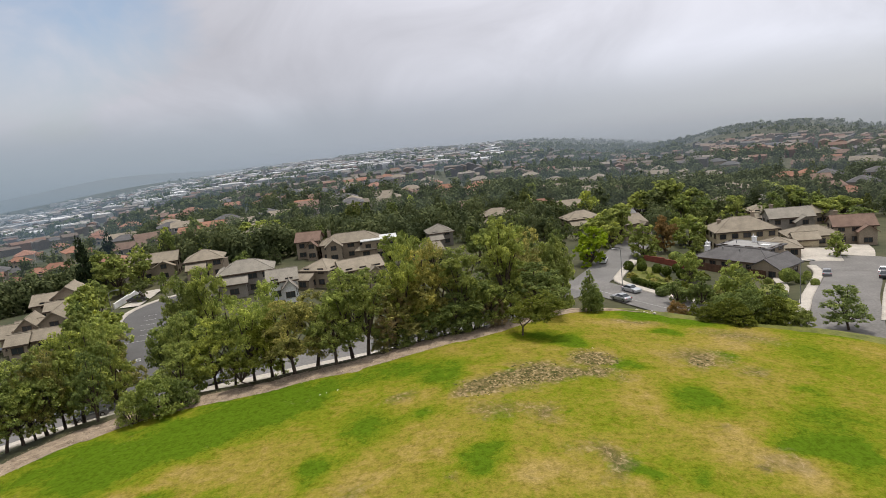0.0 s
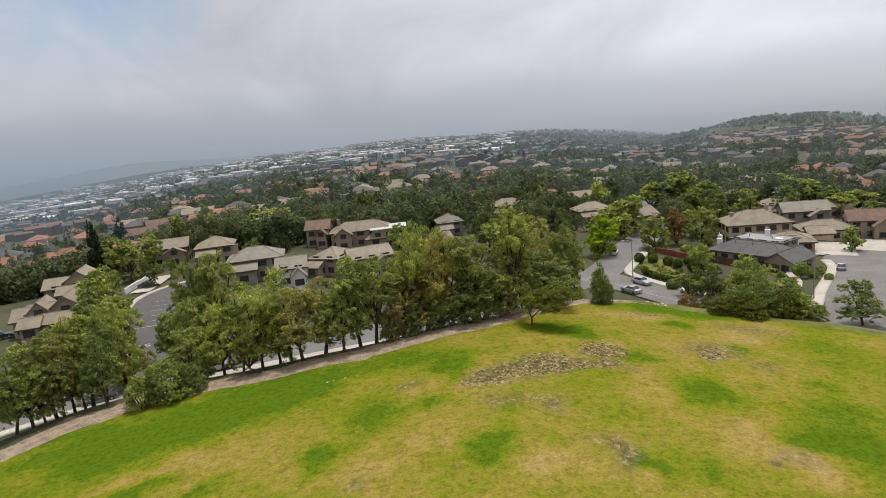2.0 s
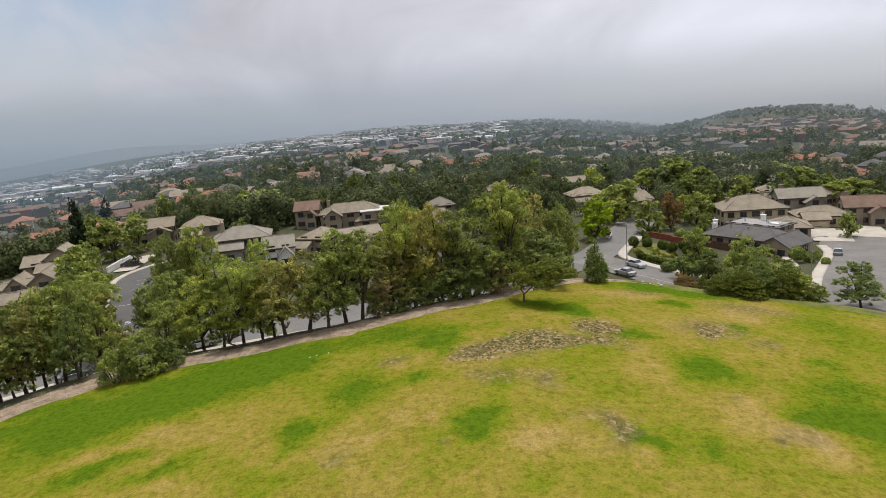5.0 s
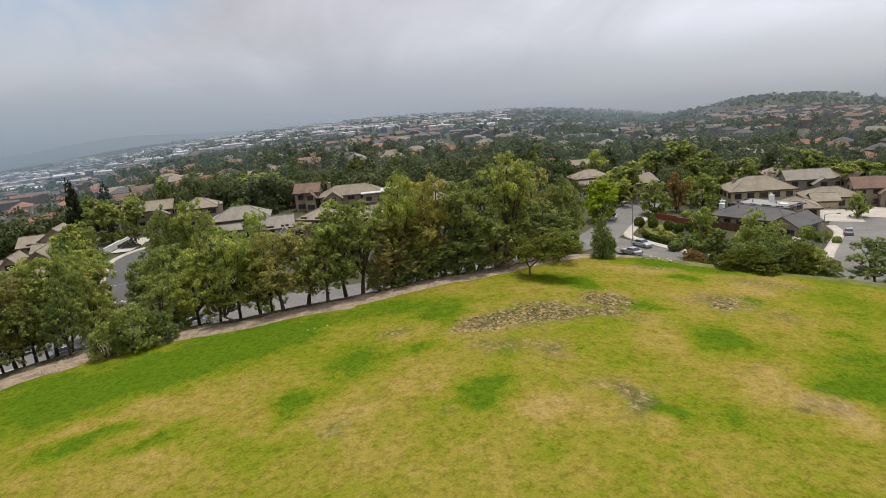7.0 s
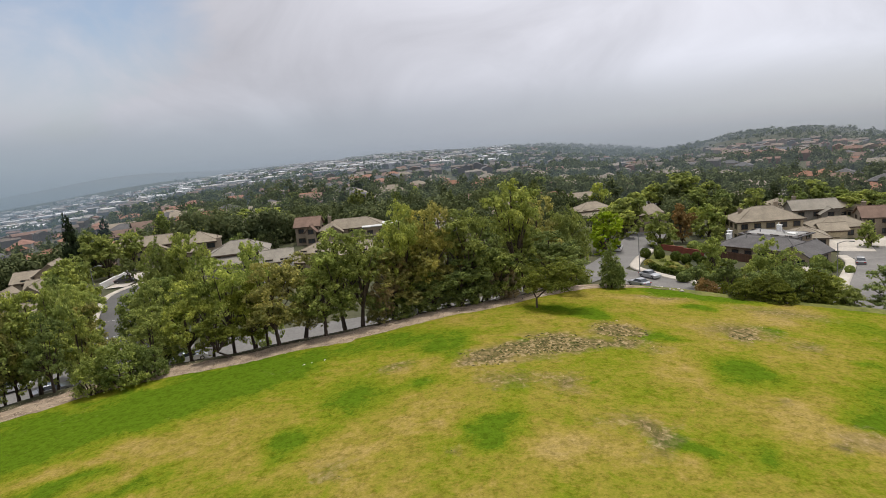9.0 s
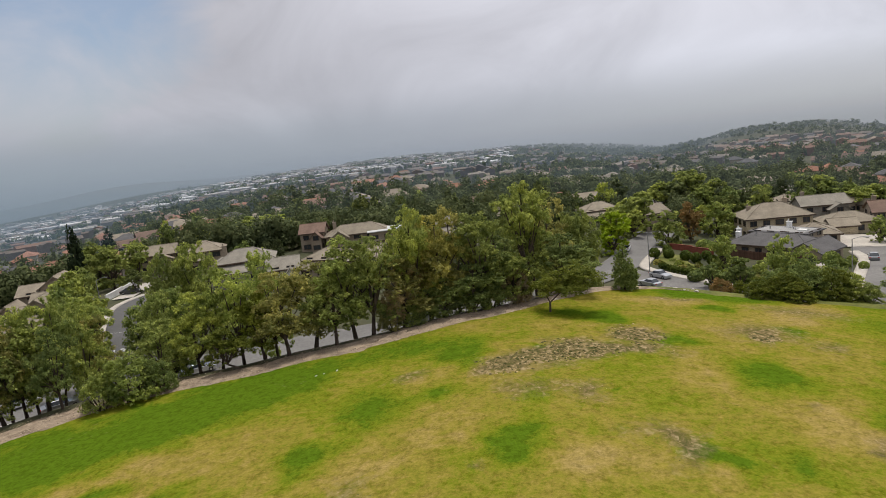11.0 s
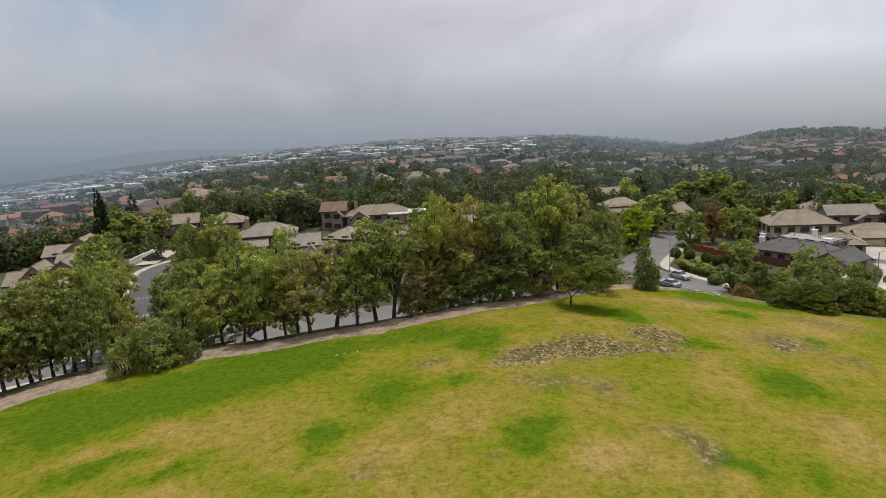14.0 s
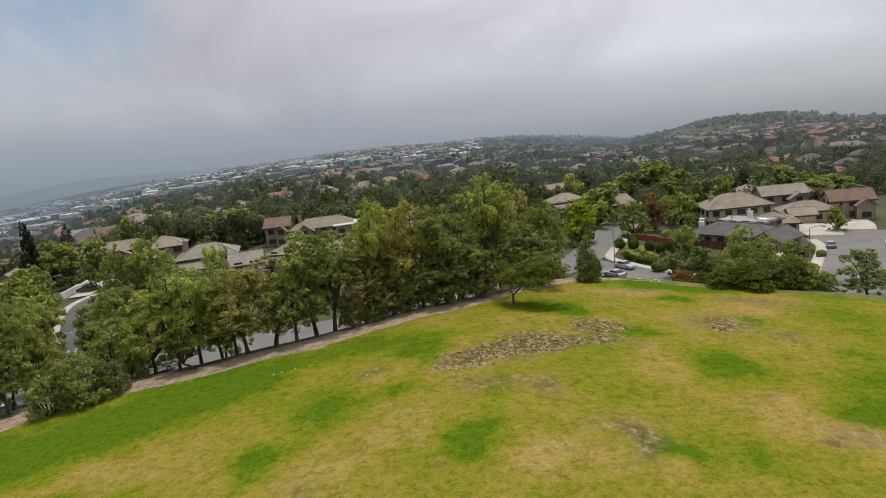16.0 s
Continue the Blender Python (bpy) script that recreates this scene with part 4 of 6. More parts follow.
plant_tree("stem", "light", -25.6, 76.7, 11.3, 6.5)
plant_tree("round", "dark", -2.4, 79.1, 4.9, 5.7)
plant_tree("round", "dark", 2.3, 80.9, 4.8, 5.8)
plant_tree("tall", "green", 5.3, 82.4, 6.7, 5.9)
plant_tree("tall", "green", 8.9, 86.8, 9.6, 6.2)
plant_tree("tall", "green", 23.0, 121.7, 11.0, 5.3, "in a garden")
plant_tree("tall", "light", 51.9, 199.4, 9.5, 8.7, "in a garden")
plant_tree("tall", "green", 50.3, 184.6, 8.2, 8.0, "in a garden")
plant_tree("tall", "green", 48.0, 194.2, 8.0, 8.5, "in a garden")
plant_tree("tall", "green", 78.5, 246.1, 13.0, 12.9, "in a garden")
plant_tree("tall", "suburb", 83.3, 241.4, 12.0, 12.6, "in a garden")
plant_tree("round", "dark", 88.6, 231.1, 11.2, 10.0, "in a garden")
plant_tree("round", "dark", 95.4, 225.8, 10.1, 9.8, "in a garden")
plant_tree("round", "dark", 114.5, 215.9, 11.5, 9.4, "in a garden")
plant_tree("tall", "green", 131.8, 236.3, 11.3, 12.3, "in a garden")
plant_tree("round", "dark", 133.8, 230.9, 9.8, 10.0, "in a garden")
plant_tree("tall", "green", 139.9, 266.9, 11.3, 13.9, "in a garden")
plant_tree("round", "green", 104.8, 220.9, 10.8, 9.6, "in a garden")
plant_tree("tall", "green", 130.7, 210.1, 8.3, 11.0, "in a garden")
plant_tree("tall", "green", 138.3, 213.3, 8.6, 11.1, "in a garden")
plant_tree("round", "dark", 130.2, 194.5, 6.7, 10.2, "in a garden")
plant_tree("round", "dark", 133.4, 220.4, 8.5, 9.6, "in a garden")
plant_tree("round", "light", 92.3, 175.9, 6.2, 3.8, "in a garden")
plant_tree("round", "green", 70.6, 173.4, 4.6, 4.6, "in a garden")

# ---------------------------------------------------------------- houses
def roof_mesh(w, d, rise, kind, eave=0.55, thick=0.22):
    """A tiled roof over a w by d box whose wall tops lie at z 0; with thickness and overhang."""
    a, b = w / 2 + eave, d / 2 + eave
    drop = rise * eave / (min(w, d) / 2) if kind == "hip" else rise * eave / ((d if kind == "gx" else w) / 2)
    top, low = rise, -drop
    if kind == "hip":
        if w >= d:
            ridge = [(-(a - b), 0, top), (a - b, 0, top)]
        else:
            ridge = [(0, -(b - a), top), (0, b - a, top)]
        rim = [(-a, -b, low), (a, -b, low), (a, b, low), (-a, b, low)]
        v = rim + ridge
        f = [(0, 1, 5, 4), (2, 3, 4, 5), (3, 0, 4), (1, 2, 5)] if w >= d else [(0, 1, 4), (2, 3, 5), (1, 2, 5, 4), (3, 0, 4, 5)]
    elif kind == "gx":
        v = [(-a, -b, low), (a, -b, low), (a, b, low), (-a, b, low), (-a, 0, top), (a, 0, top)]
        f = [(0, 1, 5, 4), (2, 3, 4, 5)]
    elif kind == "gy":
        v = [(-a, -b, low), (a, -b, low), (a, b, low), (-a, b, low), (0, -b, top), (0, b, top)]
        f = [(1, 2, 5, 4), (3, 0, 4, 5)]
    else:
        v = [(-a, -b, 0.12), (a, -b, 0.12), (a, b, 0.12), (-a, b, 0.12)]
        f = [(0, 1, 2, 3)]
    bm = bmesh.new()
    bv = [bm.verts.new(p) for p in v]
    for q in f:
        bm.faces.new([bv[i] for i in q])
    bmesh.ops.recalc_face_normals(bm, faces=bm.faces)
    # lift the skin, then close it with a lower copy and an eave board
    ret = bmesh.ops.extrude_face_region(bm, geom=list(bm.faces))
    for g in ret["geom"]:
        if isinstance(g, bmesh.types.BMVert):
            g.co.z += thick
    bmesh.ops.recalc_face_normals(bm, faces=bm.faces)
    return bm


def ridge_caps(w, d, rise, kind, eave=0.55, thick=0.22):
    """Rounded cap tiles along ridge and hips."""
    a, b, bm = w / 2 + eave, d / 2 + eave, bmesh.new()
    z = rise + thick
    drop = rise * eave / (min(w, d) / 2) if kind == "hip" else 0
    if kind == "hip":
        e0, e1 = ((-(a - b), 0, z), (a - b, 0, z)) if w >= d else ((0, -(b - a), z), (0, b - a, z))
        low = -drop + thick
        if abs(a - b) > 0.2:
            tube(bm, e0, e1, .10, .10, 6)
        for sx, sy in ((-1, -1), (1, -1), (1, 1), (-1, 1)):
            end = (e0 if sx < 0 else e1) if w >= d else (e0 if sy < 0 else e1)
            tube(bm, end, (sx * a, sy * b, low), .10, .10, 6)
    elif kind == "gx":
        tube(bm, (-a, 0, z), (a, 0, z), .10, .10, 6)
    else:
        tube(bm, (0, -b, z), (0, b, z), .10, .10, 6)
    return bm


def wall_mesh(w, d, h, rise, kind, deep=4.0):
    x, y = w / 2, d / 2
    v = [(-x, -y, -deep), (x, -y, -deep), (x, y, -deep), (-x, y, -deep), (-x, -y, h), (x, -y, h), (x, y, h), (-x, y, h)]
    f = [(0, 1, 5, 4), (1, 2, 6, 5), (2, 3, 7, 6), (3, 0, 4, 7), (4, 5, 6, 7)]
    if kind == "gx":
        v += [(-x, 0, h + rise), (x, 0, h + rise)]
        f = f[:4] + [(3, 0, 4, 8, 7), (1, 2, 6, 9, 5)]
        f = [(0, 1, 5, 4), (2, 3, 7, 6), (3, 0, 4, 8, 7), (1, 2, 6, 9, 5)]
    elif kind == "gy":
        v += [(0, -y, h + rise), (0, y, h + rise)]
        f = [(0, 1, 5, 8, 4), (1, 2, 6, 5), (2, 3, 7, 9, 6), (3, 0, 4, 7)]
    bm = bmesh.new()
    bv = [bm.verts.new(p) for p in v]
    for q in f:
        bm.faces.new([bv[i] for i in q])
    bmesh.ops.recalc_face_normals(bm, faces=bm.faces)
    return bm


WINDOW_SETS = {}


def window_parts(w, h, trim):
    """Shared meshes of a two light window: frame with sill and mullion, and its panes; it faces -y."""
    key = (w, h, trim.name)
    if key not in WINDOW_SETS:
        bm = bmesh.new()
        x, z = w / 2, h / 2
        for d in ((-x - .1, x + .1, -.09, .03, z, z + .12), (-x - .14, x + .14, -.14, .03, -z - .12, -z), (-x - .1, -x, -.09, .03, -z, z), (x, x + .1, -.09, .03, -z, z), (-.03, .03, -.06, .03, -z, z)):
            box(bm, *d)
        f = bpy.data.meshes.new("window")
        bm.to_mesh(f)
        bm.free()
        f.materials.append(trim)
        p = mesh_of("pane", [(-x, -.02, -z), (x, -.02, -z), (x, -.02, z), (-x, -.02, z)], [(0, 1, 2, 3)], GLASS)
        WINDOW_SETS[key] = (f, p)
    return WINDOW_SETS[key]


def add_window(base, x, y, z, turn, w=1.5, h=1.2, trim=None):
    f, p = window_parts(w, h, trim or TRIM_WHITE)
    ob = new("window", f)
    ob.parent = base
    ob.matrix_basis = pose(x, y, z, 0, 0, turn)
    pane = new("pane", p)
    pane.parent = ob
    return ob


def windows_on(base, cx, cy, w, d, h, sides, trim, gap=3.1):
    """Rows of windows on the named sides of a wing, storey by storey."""
    for side in sides:
        span = w if side in "fb" else d
        n = max(1, int(span / gap))
        for s in range(1 if h < 4 else 2):
            for k in range(n):
                o = (k + .5) * span / n - span / 2
                z = 1.5 + s * 2.75
                px, py, turn = {"f": (cx + o, cy - d / 2 - .02, 0), "b": (cx + o, cy + d / 2 + .02, 180), "l": (cx - w / 2 - .02, cy + o, -90), "r": (cx + w / 2 + .02, cy + o, 90)}[side]
                add_window(base, px, py, z, turn, 1.5 if (k + s) % 3 else 1.9, 1.2, trim)


def house(x, y, turn, wings, wall, roof, label, chimneys=(), garages=(), trim=None, dz=0.0, sides="flr", group=""):
    """wings: (cx, cy, width, depth, wall height, roof rise, roof kind) in the house's own frame, whose front faces -y."""
    base = new("house")
    base.matrix_basis = pose(x, y, ground_z(x, y) + dz, 0, 0, turn)
    trim = trim or TRIM_BROWN
    for cx, cy, w, d, h, rise, kind in wings:
        wl = part("wall", wall_mesh(w, d, h, rise, kind), STUCCO[wall], base)
        wl.location = (cx, cy, 0)
        rf = part("roof", roof_mesh(w, d, rise, kind), ROOF[roof], base)
        rf.location = (cx, cy, h)
        if kind != "flat":
            cap = part("ridge_cap", ridge_caps(w, d, rise, kind), ROOF[roof], rf)
        fascia = boxes((-w / 2 - .57, w / 2 + .57, -d / 2 - .60, -d / 2 - .56, -.62, -.30)) if kind in ("hip", "gx") else boxes((-w / 2 - .60, -w / 2 - .56, -d / 2 - .57, d / 2 + .57, -.62, -.30))
        fb = part("fascia", fascia, trim, base)
        fb.location = (cx, cy, h + .25)
        windows_on(base, cx, cy, w, d, h, sides, trim)
    for cx, cy, top in chimneys:
        bm = boxes((cx - .5, cx + .5, cy - .38, cy + .38, 0, top), (cx - .6, cx + .6, cy - .48, cy + .48, top, top + .18), bevel=.03)
        tube(bm, (cx - .2, cy, top + .2), (cx - .2, cy, top + .75), .13, .13, 8)
        part("chimney", bm, STUCCO["white" if roof == "grey" else "beige"], base, "boxy stucco chimney with a capped flue")
    for cx, cy, gturn, w in garages:
        bm = boxes((-w / 2, w / 2, -.06, .02, 0, 2.2))
        g = part("garage_door", bm, STUCCO["cream"], base, "panelled garage door")
        for k in range(4):
            for j in range(4):
                part("panel", boxes((-w / 2 + w * (j + .1) / 4, -w / 2 + w * (j + .9) / 4, -.09, -.05, .08 + k * .54, .54 + k * .54)), STUCCO["cream"], g)
        g.matrix_basis = pose(cx, cy, 0, 0, 0, gturn)
    return tagged(base, label, "house", group)


# ---------------------------------------------------------------- houses round the park
R1 = house(72.5, 151, -57, [(0, 0, 19, 9, 2.9, 1.9, "hip"), (10.5, -3.5, 6.5, 9, 2.9, 1.8, "gy"), (-1, 6.0, 13, 7, 4.4, 0, "flat")], "beige", "grey",
      "long single storey house with a dark grey tile roof", chimneys=((-9.3, .5, 5.4), (-8.4, -1.2, 4.9), (-1.5, 8.4, 6.1)))
house(84.5, 176.0, -8, [(0, 0, 16, 11, 5.6, 2.9, "hip")], "cream", "tan", "two storey beige house with a tan hipped roof", chimneys=((4, 2.2, 9.2), (-5.5, 1, 8.0)), sides="fl")
house(107.7, 193.7, -12, [(0, 0, 12.2, 9, 5.6, 2.2, "gx"), (2.9, -4, 5.1, 6, 4.4, 1.5, "gy")], "grey", "stone",
      "two storey grey sided house with a grey brown tile roof", chimneys=((-4.4, 1, 8.9),), sides="fl")
house(102.3, 172.6, -14, [(0, 0, 12.8, 9, 3.1, 1.9, "hip"), (-2.8, -4.2, 5.8, 6, 2.7, 1.4, "gx")], "cream", "tan",
      "single storey cream stucco house with a tan tile roof", garages=((-2.8, -7.25, 0, 4.6),), sides="fl")
house(113.5, 172.2, -20, [(0, 0, 9.9, 9, 5.1, 2.2, "gx"), (2.4, -4, 4.2, 6, 3.9, 1.5, "gy")], "beige", "brown",
      "two storey beige stucco house with a brown tile roof", chimneys=((-3.6, 1, 8.4),), sides="fl")
house(87.0, 161.2, -20, [(0, 0, 9.3, 9, 2.7, 1.9, "hip"), (-2.0, -4.2, 4.2, 6, 2.7, 1.4, "gx")], "beige", "tan",
      "single storey beige stucco house with a tan tile roof", garages=((-2.0, -7.25, 0, 3.4),), sides="fl")
house(55.2, 262.2, 8, [(0.0, 0.0, 20.1, 8.7, 6.1, 2.2, "hip"), (-5.6, -3.9, 5.2, 6.8, 5.8, 1.7, "gy"), (5.0, -4.4, 6.0, 6.8, 3.7, 1.6, "hip")], "beige", "tan",
      "two storey beige stucco house with a tan tile roof", chimneys=((-7.5, 1, 9.4),), sides="fl")
house(51.3, 229.3, 8, [(0, 0, 12.2, 9, 4.6, 2.2, "hip"), (-2.7, -4.2, 5.5, 6, 2.7, 1.4, "gx")], "beige", "tan",
      "two storey beige stucco house with a tan tile roof", sides="fl")
house(61.2, 205.4, 20, [(0, 0, 8.3, 9, 5.6, 2.2, "gx"), (2.0, -4, 3.5, 6, 4.4, 1.5, "gy")], "beige", "tan",
      "two storey beige stucco house with a tan tile roof", sides="fl")
house(113.3, 362.1, 6, [(0, 0, 32.0, 9, 5.1, 2.2, "hip"), (-9.0, -4, 8.3, 7, 4.8, 1.7, "gy"), (8.0, -4.5, 9.6, 7, 2.7, 1.6, "hip")], "beige", "brown",
      "two storey beige stucco house with a brown tile roof", sides="fl")
house(56.8, 360.7, 6, [(0.0, 0.0, 22.7, 8.0, 5.1, 2.2, "hip"), (-6.3, -3.6, 5.9, 6.2, 4.8, 1.7, "gy"), (5.7, -4.0, 6.8, 6.2, 2.7, 1.6, "hip")], "grey", "brown",
      "two storey grey sided house with a brown tile roof", sides="fl")
house(22.9, 248.4, -9, [(0, 0, 13.3, 9, 5.1, 2.2, "hip"), (-2.9, -4.2, 6.0, 6, 3.1, 1.4, "gx")], "beige", "tan",
      "two storey beige stucco house with a tan tile roof", sides="f")
house(8.2, 294.8, 0, [(0.0, 0.0, 11.3, 8.6, 5.1, 2.2, "gx"), (2.8, -3.8, 4.8, 5.7, 3.9, 1.5, "gy")], "grey", "brown",
      "two storey grey sided house with a brown tile roof", sides="f")
house(-0.8, 216.4, 9, [(0, 0, 8.0, 9, 4.6, 2.2, "hip"), (-1.8, -4.2, 3.6, 6, 2.7, 1.4, "gx")], "grey", "stone",
      "two storey grey sided house with a grey brown tile roof", sides="f")
house(-4.2, 181.0, 18, [(0, 0, 6.5, 8, 3.9, 1.9, "gx"), (1.6, -4, 2.7, 6, 2.7, 1.5, "gy")], "beige", "tan",
      "single storey beige stucco house with a tan tile roof", sides="f")
house(-28.6, 197.1, 6, [(0, 0, 18.1, 9, 5.1, 2.2, "hip"), (-5.1, -4, 4.7, 7, 4.8, 1.7, "gy"), (4.5, -4.5, 5.4, 7, 2.7, 1.6, "hip")], "beige", "tan",
      "two storey beige stucco house with a tan tile roof", chimneys=((-6.5, 1, 8.4),), sides="fr")
house(-19.6, 194.8, 6, [(0, 0, 10.2, 9, 5.7, 0, "flat")], "beige", "white",
      "single storey beige stucco house with a flat white roof", sides="f")
house(-30.7, 158.7, -25, [(0, 0, 8.3, 9, 4.4, 1.9, "hip"), (-1.8, -4.2, 3.7, 6, 2.7, 1.4, "gx")], "beige", "tan",
      "single storey beige stucco house with a tan tile roof", sides="fr")
house(-21.9, 158.6, 20, [(0, 0, 10.4, 9, 4.4, 1.9, "gx"), (2.5, -4, 4.4, 6, 3.2, 1.5, "gy")], "beige", "tan",
      "single storey beige stucco house with a tan tile roof", sides="fr")
house(-41.8, 198.9, 0, [(0, 0, 7.0, 8, 5.6, 2.2, "gx"), (1.7, -4, 2.9, 6, 4.4, 1.5, "gy")], "beige", "brown",
      "two storey beige stucco house with a brown tile roof", sides="fr")
house(-49.5, 156.0, 12, [(0, 0, 12.9, 9, 5.4, 2.2, "hip"), (-2.8, -4.2, 5.8, 6, 3.4, 1.4, "gx")], "grey", "stone",
      "two storey grey sided house with a grey brown tile roof", chimneys=((-4.6, 1, 8.7),), sides="fr")
house(-38.7, 147.5, 12, [(0, 0, 6.5, 8, 4.4, 1.9, "gx"), (1.6, -4, 2.7, 6, 3.2, 1.5, "gy")], "white", "stone",
      "single storey white painted house with a grey brown tile roof", sides="fr")
house(-89.6, 195.1, 14, [(0.0, 0.0, 13.7, 8.7, 5.4, 2.2, "gx"), (3.3, -3.9, 5.7, 5.8, 4.2, 1.5, "gy")], "beige", "tan",
      "two storey beige stucco house with a tan tile roof", chimneys=((-5.1, 1, 8.7),), sides="fr")
house(-69.1, 182.1, 14, [(0, 0, 10.2, 9, 5.4, 2.2, "hip"), (-2.2, -4.2, 4.6, 6, 3.4, 1.4, "gx")], "beige", "tan",
      "two storey beige stucco house with a tan tile roof", sides="fr")
house(-97.8, 203.2, 14, [(0.0, 0.0, 7.2, 7.5, 3.9, 1.9, "gx"), (1.7, -3.8, 3.0, 5.6, 2.7, 1.5, "gy")], "beige", "tan",
      "single storey beige stucco house with a tan tile roof", sides="fr")
house(-91.9, 148.1, 16, [(2.3, 1, 6.2, 8, 5.4, 2.2, "gy"), (-2.6, 0, 5.2, 7, 4.4, 1.7, "gx"), (1.0, -4.5, 5.2, 5, 3.4, 1.3, "gx")], "beige", "tan",
      "two storey beige stucco house with a tan tile roof", sides="fr")
house(-81.2, 124.7, 16, [(2.2, 1, 5.9, 8, 4.6, 2.2, "gy"), (-2.5, 0, 4.9, 7, 3.6, 1.7, "gx"), (1.0, -4.5, 4.9, 5, 2.7, 1.3, "gx")], "beige", "tan",
      "two storey beige stucco house with a tan tile roof", sides="fr")
house(-84.7, 122.5, 16, [(1.4, 1, 3.9, 6, 4.4, 1.9, "gy"), (-1.6, 0, 3.2, 6, 3.4, 1.7, "gx"), (0.7, -4.5, 3.2, 5, 2.7, 1.3, "gx")], "beige", "tan",
      "single storey beige stucco house with a tan tile roof", sides="fr")
house(-165.5, 269.2, 9, [(0.0, 0.0, 11.0, 5.4, 4.6, 2.2, "hip")], "beige", "clay",
      "two storey beige stucco house with a orange clay tile roof", sides="fr")
house(-170.9, 263.5, 18, [(0.0, 0.0, 8.4, 5.4, 4.4, 1.9, "hip")], "cream", "clay",
      "single storey cream stucco house with a orange clay tile roof", sides="fr")
house(-234.0, 348.3, -18, [(0.0, 0.0, 11.1, 5.3, 4.4, 1.9, "hip")], "beige", "clay",
      "single storey beige stucco house with a orange clay tile roof", sides="fr")
house(-248.7, 413.3, -9, [(0.0, 0.0, 8.7, 5.0, 4.4, 1.9, "hip")], "cream", "clay",
      "single storey cream stucco house with a orange clay tile roof", sides="fr")
house(-225.9, 413.0, 0, [(0.0, 0.0, 10.2, 5.0, 4.4, 1.9, "hip")], "beige", "clay",
      "single storey beige stucco house with a orange clay tile roof", sides="fr")
house(-163.9, 239.2, 9, [(0.0, 0.0, 7.6, 5.5, 4.4, 1.9, "hip")], "beige", "clay",
      "single storey beige stucco house with a orange clay tile roof", sides="fr")
house(-111.0, 310.6, 9, [(0.0, 0.0, 21.8, 8.3, 4.4, 1.9, "hip"), (-6.1, -3.7, 5.6, 6.5, 4.1, 1.4, "gy"), (5.4, -4.1, 6.5, 6.5, 2.7, 1.6, "hip")], "beige", "clay",
      "single storey beige stucco house with a orange clay tile roof", sides="fr")
house(-114.2, 290.4, 9, [(0.0, 0.0, 10.1, 8.5, 4.4, 1.9, "gx"), (2.4, -3.8, 4.2, 5.6, 3.2, 1.5, "gy")], "beige", "clay",
      "single storey beige stucco house with a orange clay tile roof", sides="fr")
house(-147.4, 542.5, -18, [(0.0, 0.0, 28.5, 5.5, 4.6, 2.2, "hip"), (-8.0, -2.4, 7.4, 5.0, 4.3, 1.7, "gy"), (7.1, -2.7, 8.5, 5.0, 2.7, 1.6, "hip")], "grey", "brown",
      "two storey grey sided house with a brown tile roof", sides="fr")
house(-125.4, 452.6, -9, [(0.0, 0.0, 15.9, 6.8, 3.9, 1.9, "hip"), (-4.5, -3.0, 4.2, 5.3, 3.6, 1.4, "gy"), (3.9, -3.4, 4.8, 5.3, 2.7, 1.6, "hip")], "beige", "clay",
      "single storey beige stucco house with a orange clay tile roof", sides="fr")
house(144.1, 312.0, 0, [(0, 0, 14.2, 9, 5.6, 2.2, "hip"), (-3.1, -4.2, 6.4, 6, 3.6, 1.4, "gx")], "beige", "tan",
      "two storey beige stucco house with a tan tile roof", sides="fl")
house(152.4, 307.8, 9, [(0, 0, 12.1, 9, 5.1, 2.2, "gx"), (2.9, -4, 5.1, 6, 3.9, 1.5, "gy")], "beige", "tan",
      "two storey beige stucco house with a tan tile roof", sides="fl")
house(113.7, 252.6, 18, [(0, 0, 11.0, 9, 4.6, 2.2, "hip"), (-2.4, -4.2, 5.0, 6, 2.7, 1.4, "gx")], "grey", "tan",
      "two storey grey sided house with a tan tile roof", sides="fl")
house(132.4, 252.6, -18, [(0, 0, 7.5, 8, 4.4, 1.9, "gx"), (1.8, -4, 3.2, 6, 3.2, 1.5, "gy")], "grey", "stone",
      "single storey grey sided house with a grey brown tile roof", sides="fl")
house(113.5, 221.9, -9, [(0, 0, 7.8, 8, 4.4, 1.9, "hip"), (-1.7, -4.2, 3.5, 6, 2.7, 1.4, "gx")], "beige", "tan",
      "single storey beige stucco house with a tan tile roof", sides="fl")
house(157.2, 396.7, 0, [(0, 0, 15.2, 9, 5.6, 2.2, "hip"), (-4.3, -4, 4.0, 7, 5.3, 1.7, "gy"), (3.8, -4.5, 4.6, 7, 3.2, 1.6, "hip")], "grey", "stone",
      "two storey grey sided house with a grey brown tile roof", sides="fl")
house(180.1, 413.2, 9, [(0, 0, 14.4, 9, 5.6, 2.2, "hip"), (-3.2, -4.2, 6.5, 6, 3.6, 1.4, "gx")], "grey", "tan",
      "two storey grey sided house with a tan tile roof", sides="fl")
house(126.3, 211.6, 18, [(0, 0, 6.5, 8, 3.9, 1.9, "gx"), (1.6, -4, 2.7, 6, 2.7, 1.5, "gy")], "beige", "tan",
      "single storey beige stucco house with a tan tile roof", sides="fl")
house(178.5, 285.4, 9, [(0, 0, 10.0, 9, 4.6, 2.2, "gx"), (2.4, -4, 4.2, 6, 3.4, 1.5, "gy")], "beige", "brown",
      "two storey beige stucco house with a brown tile roof", sides="fl")
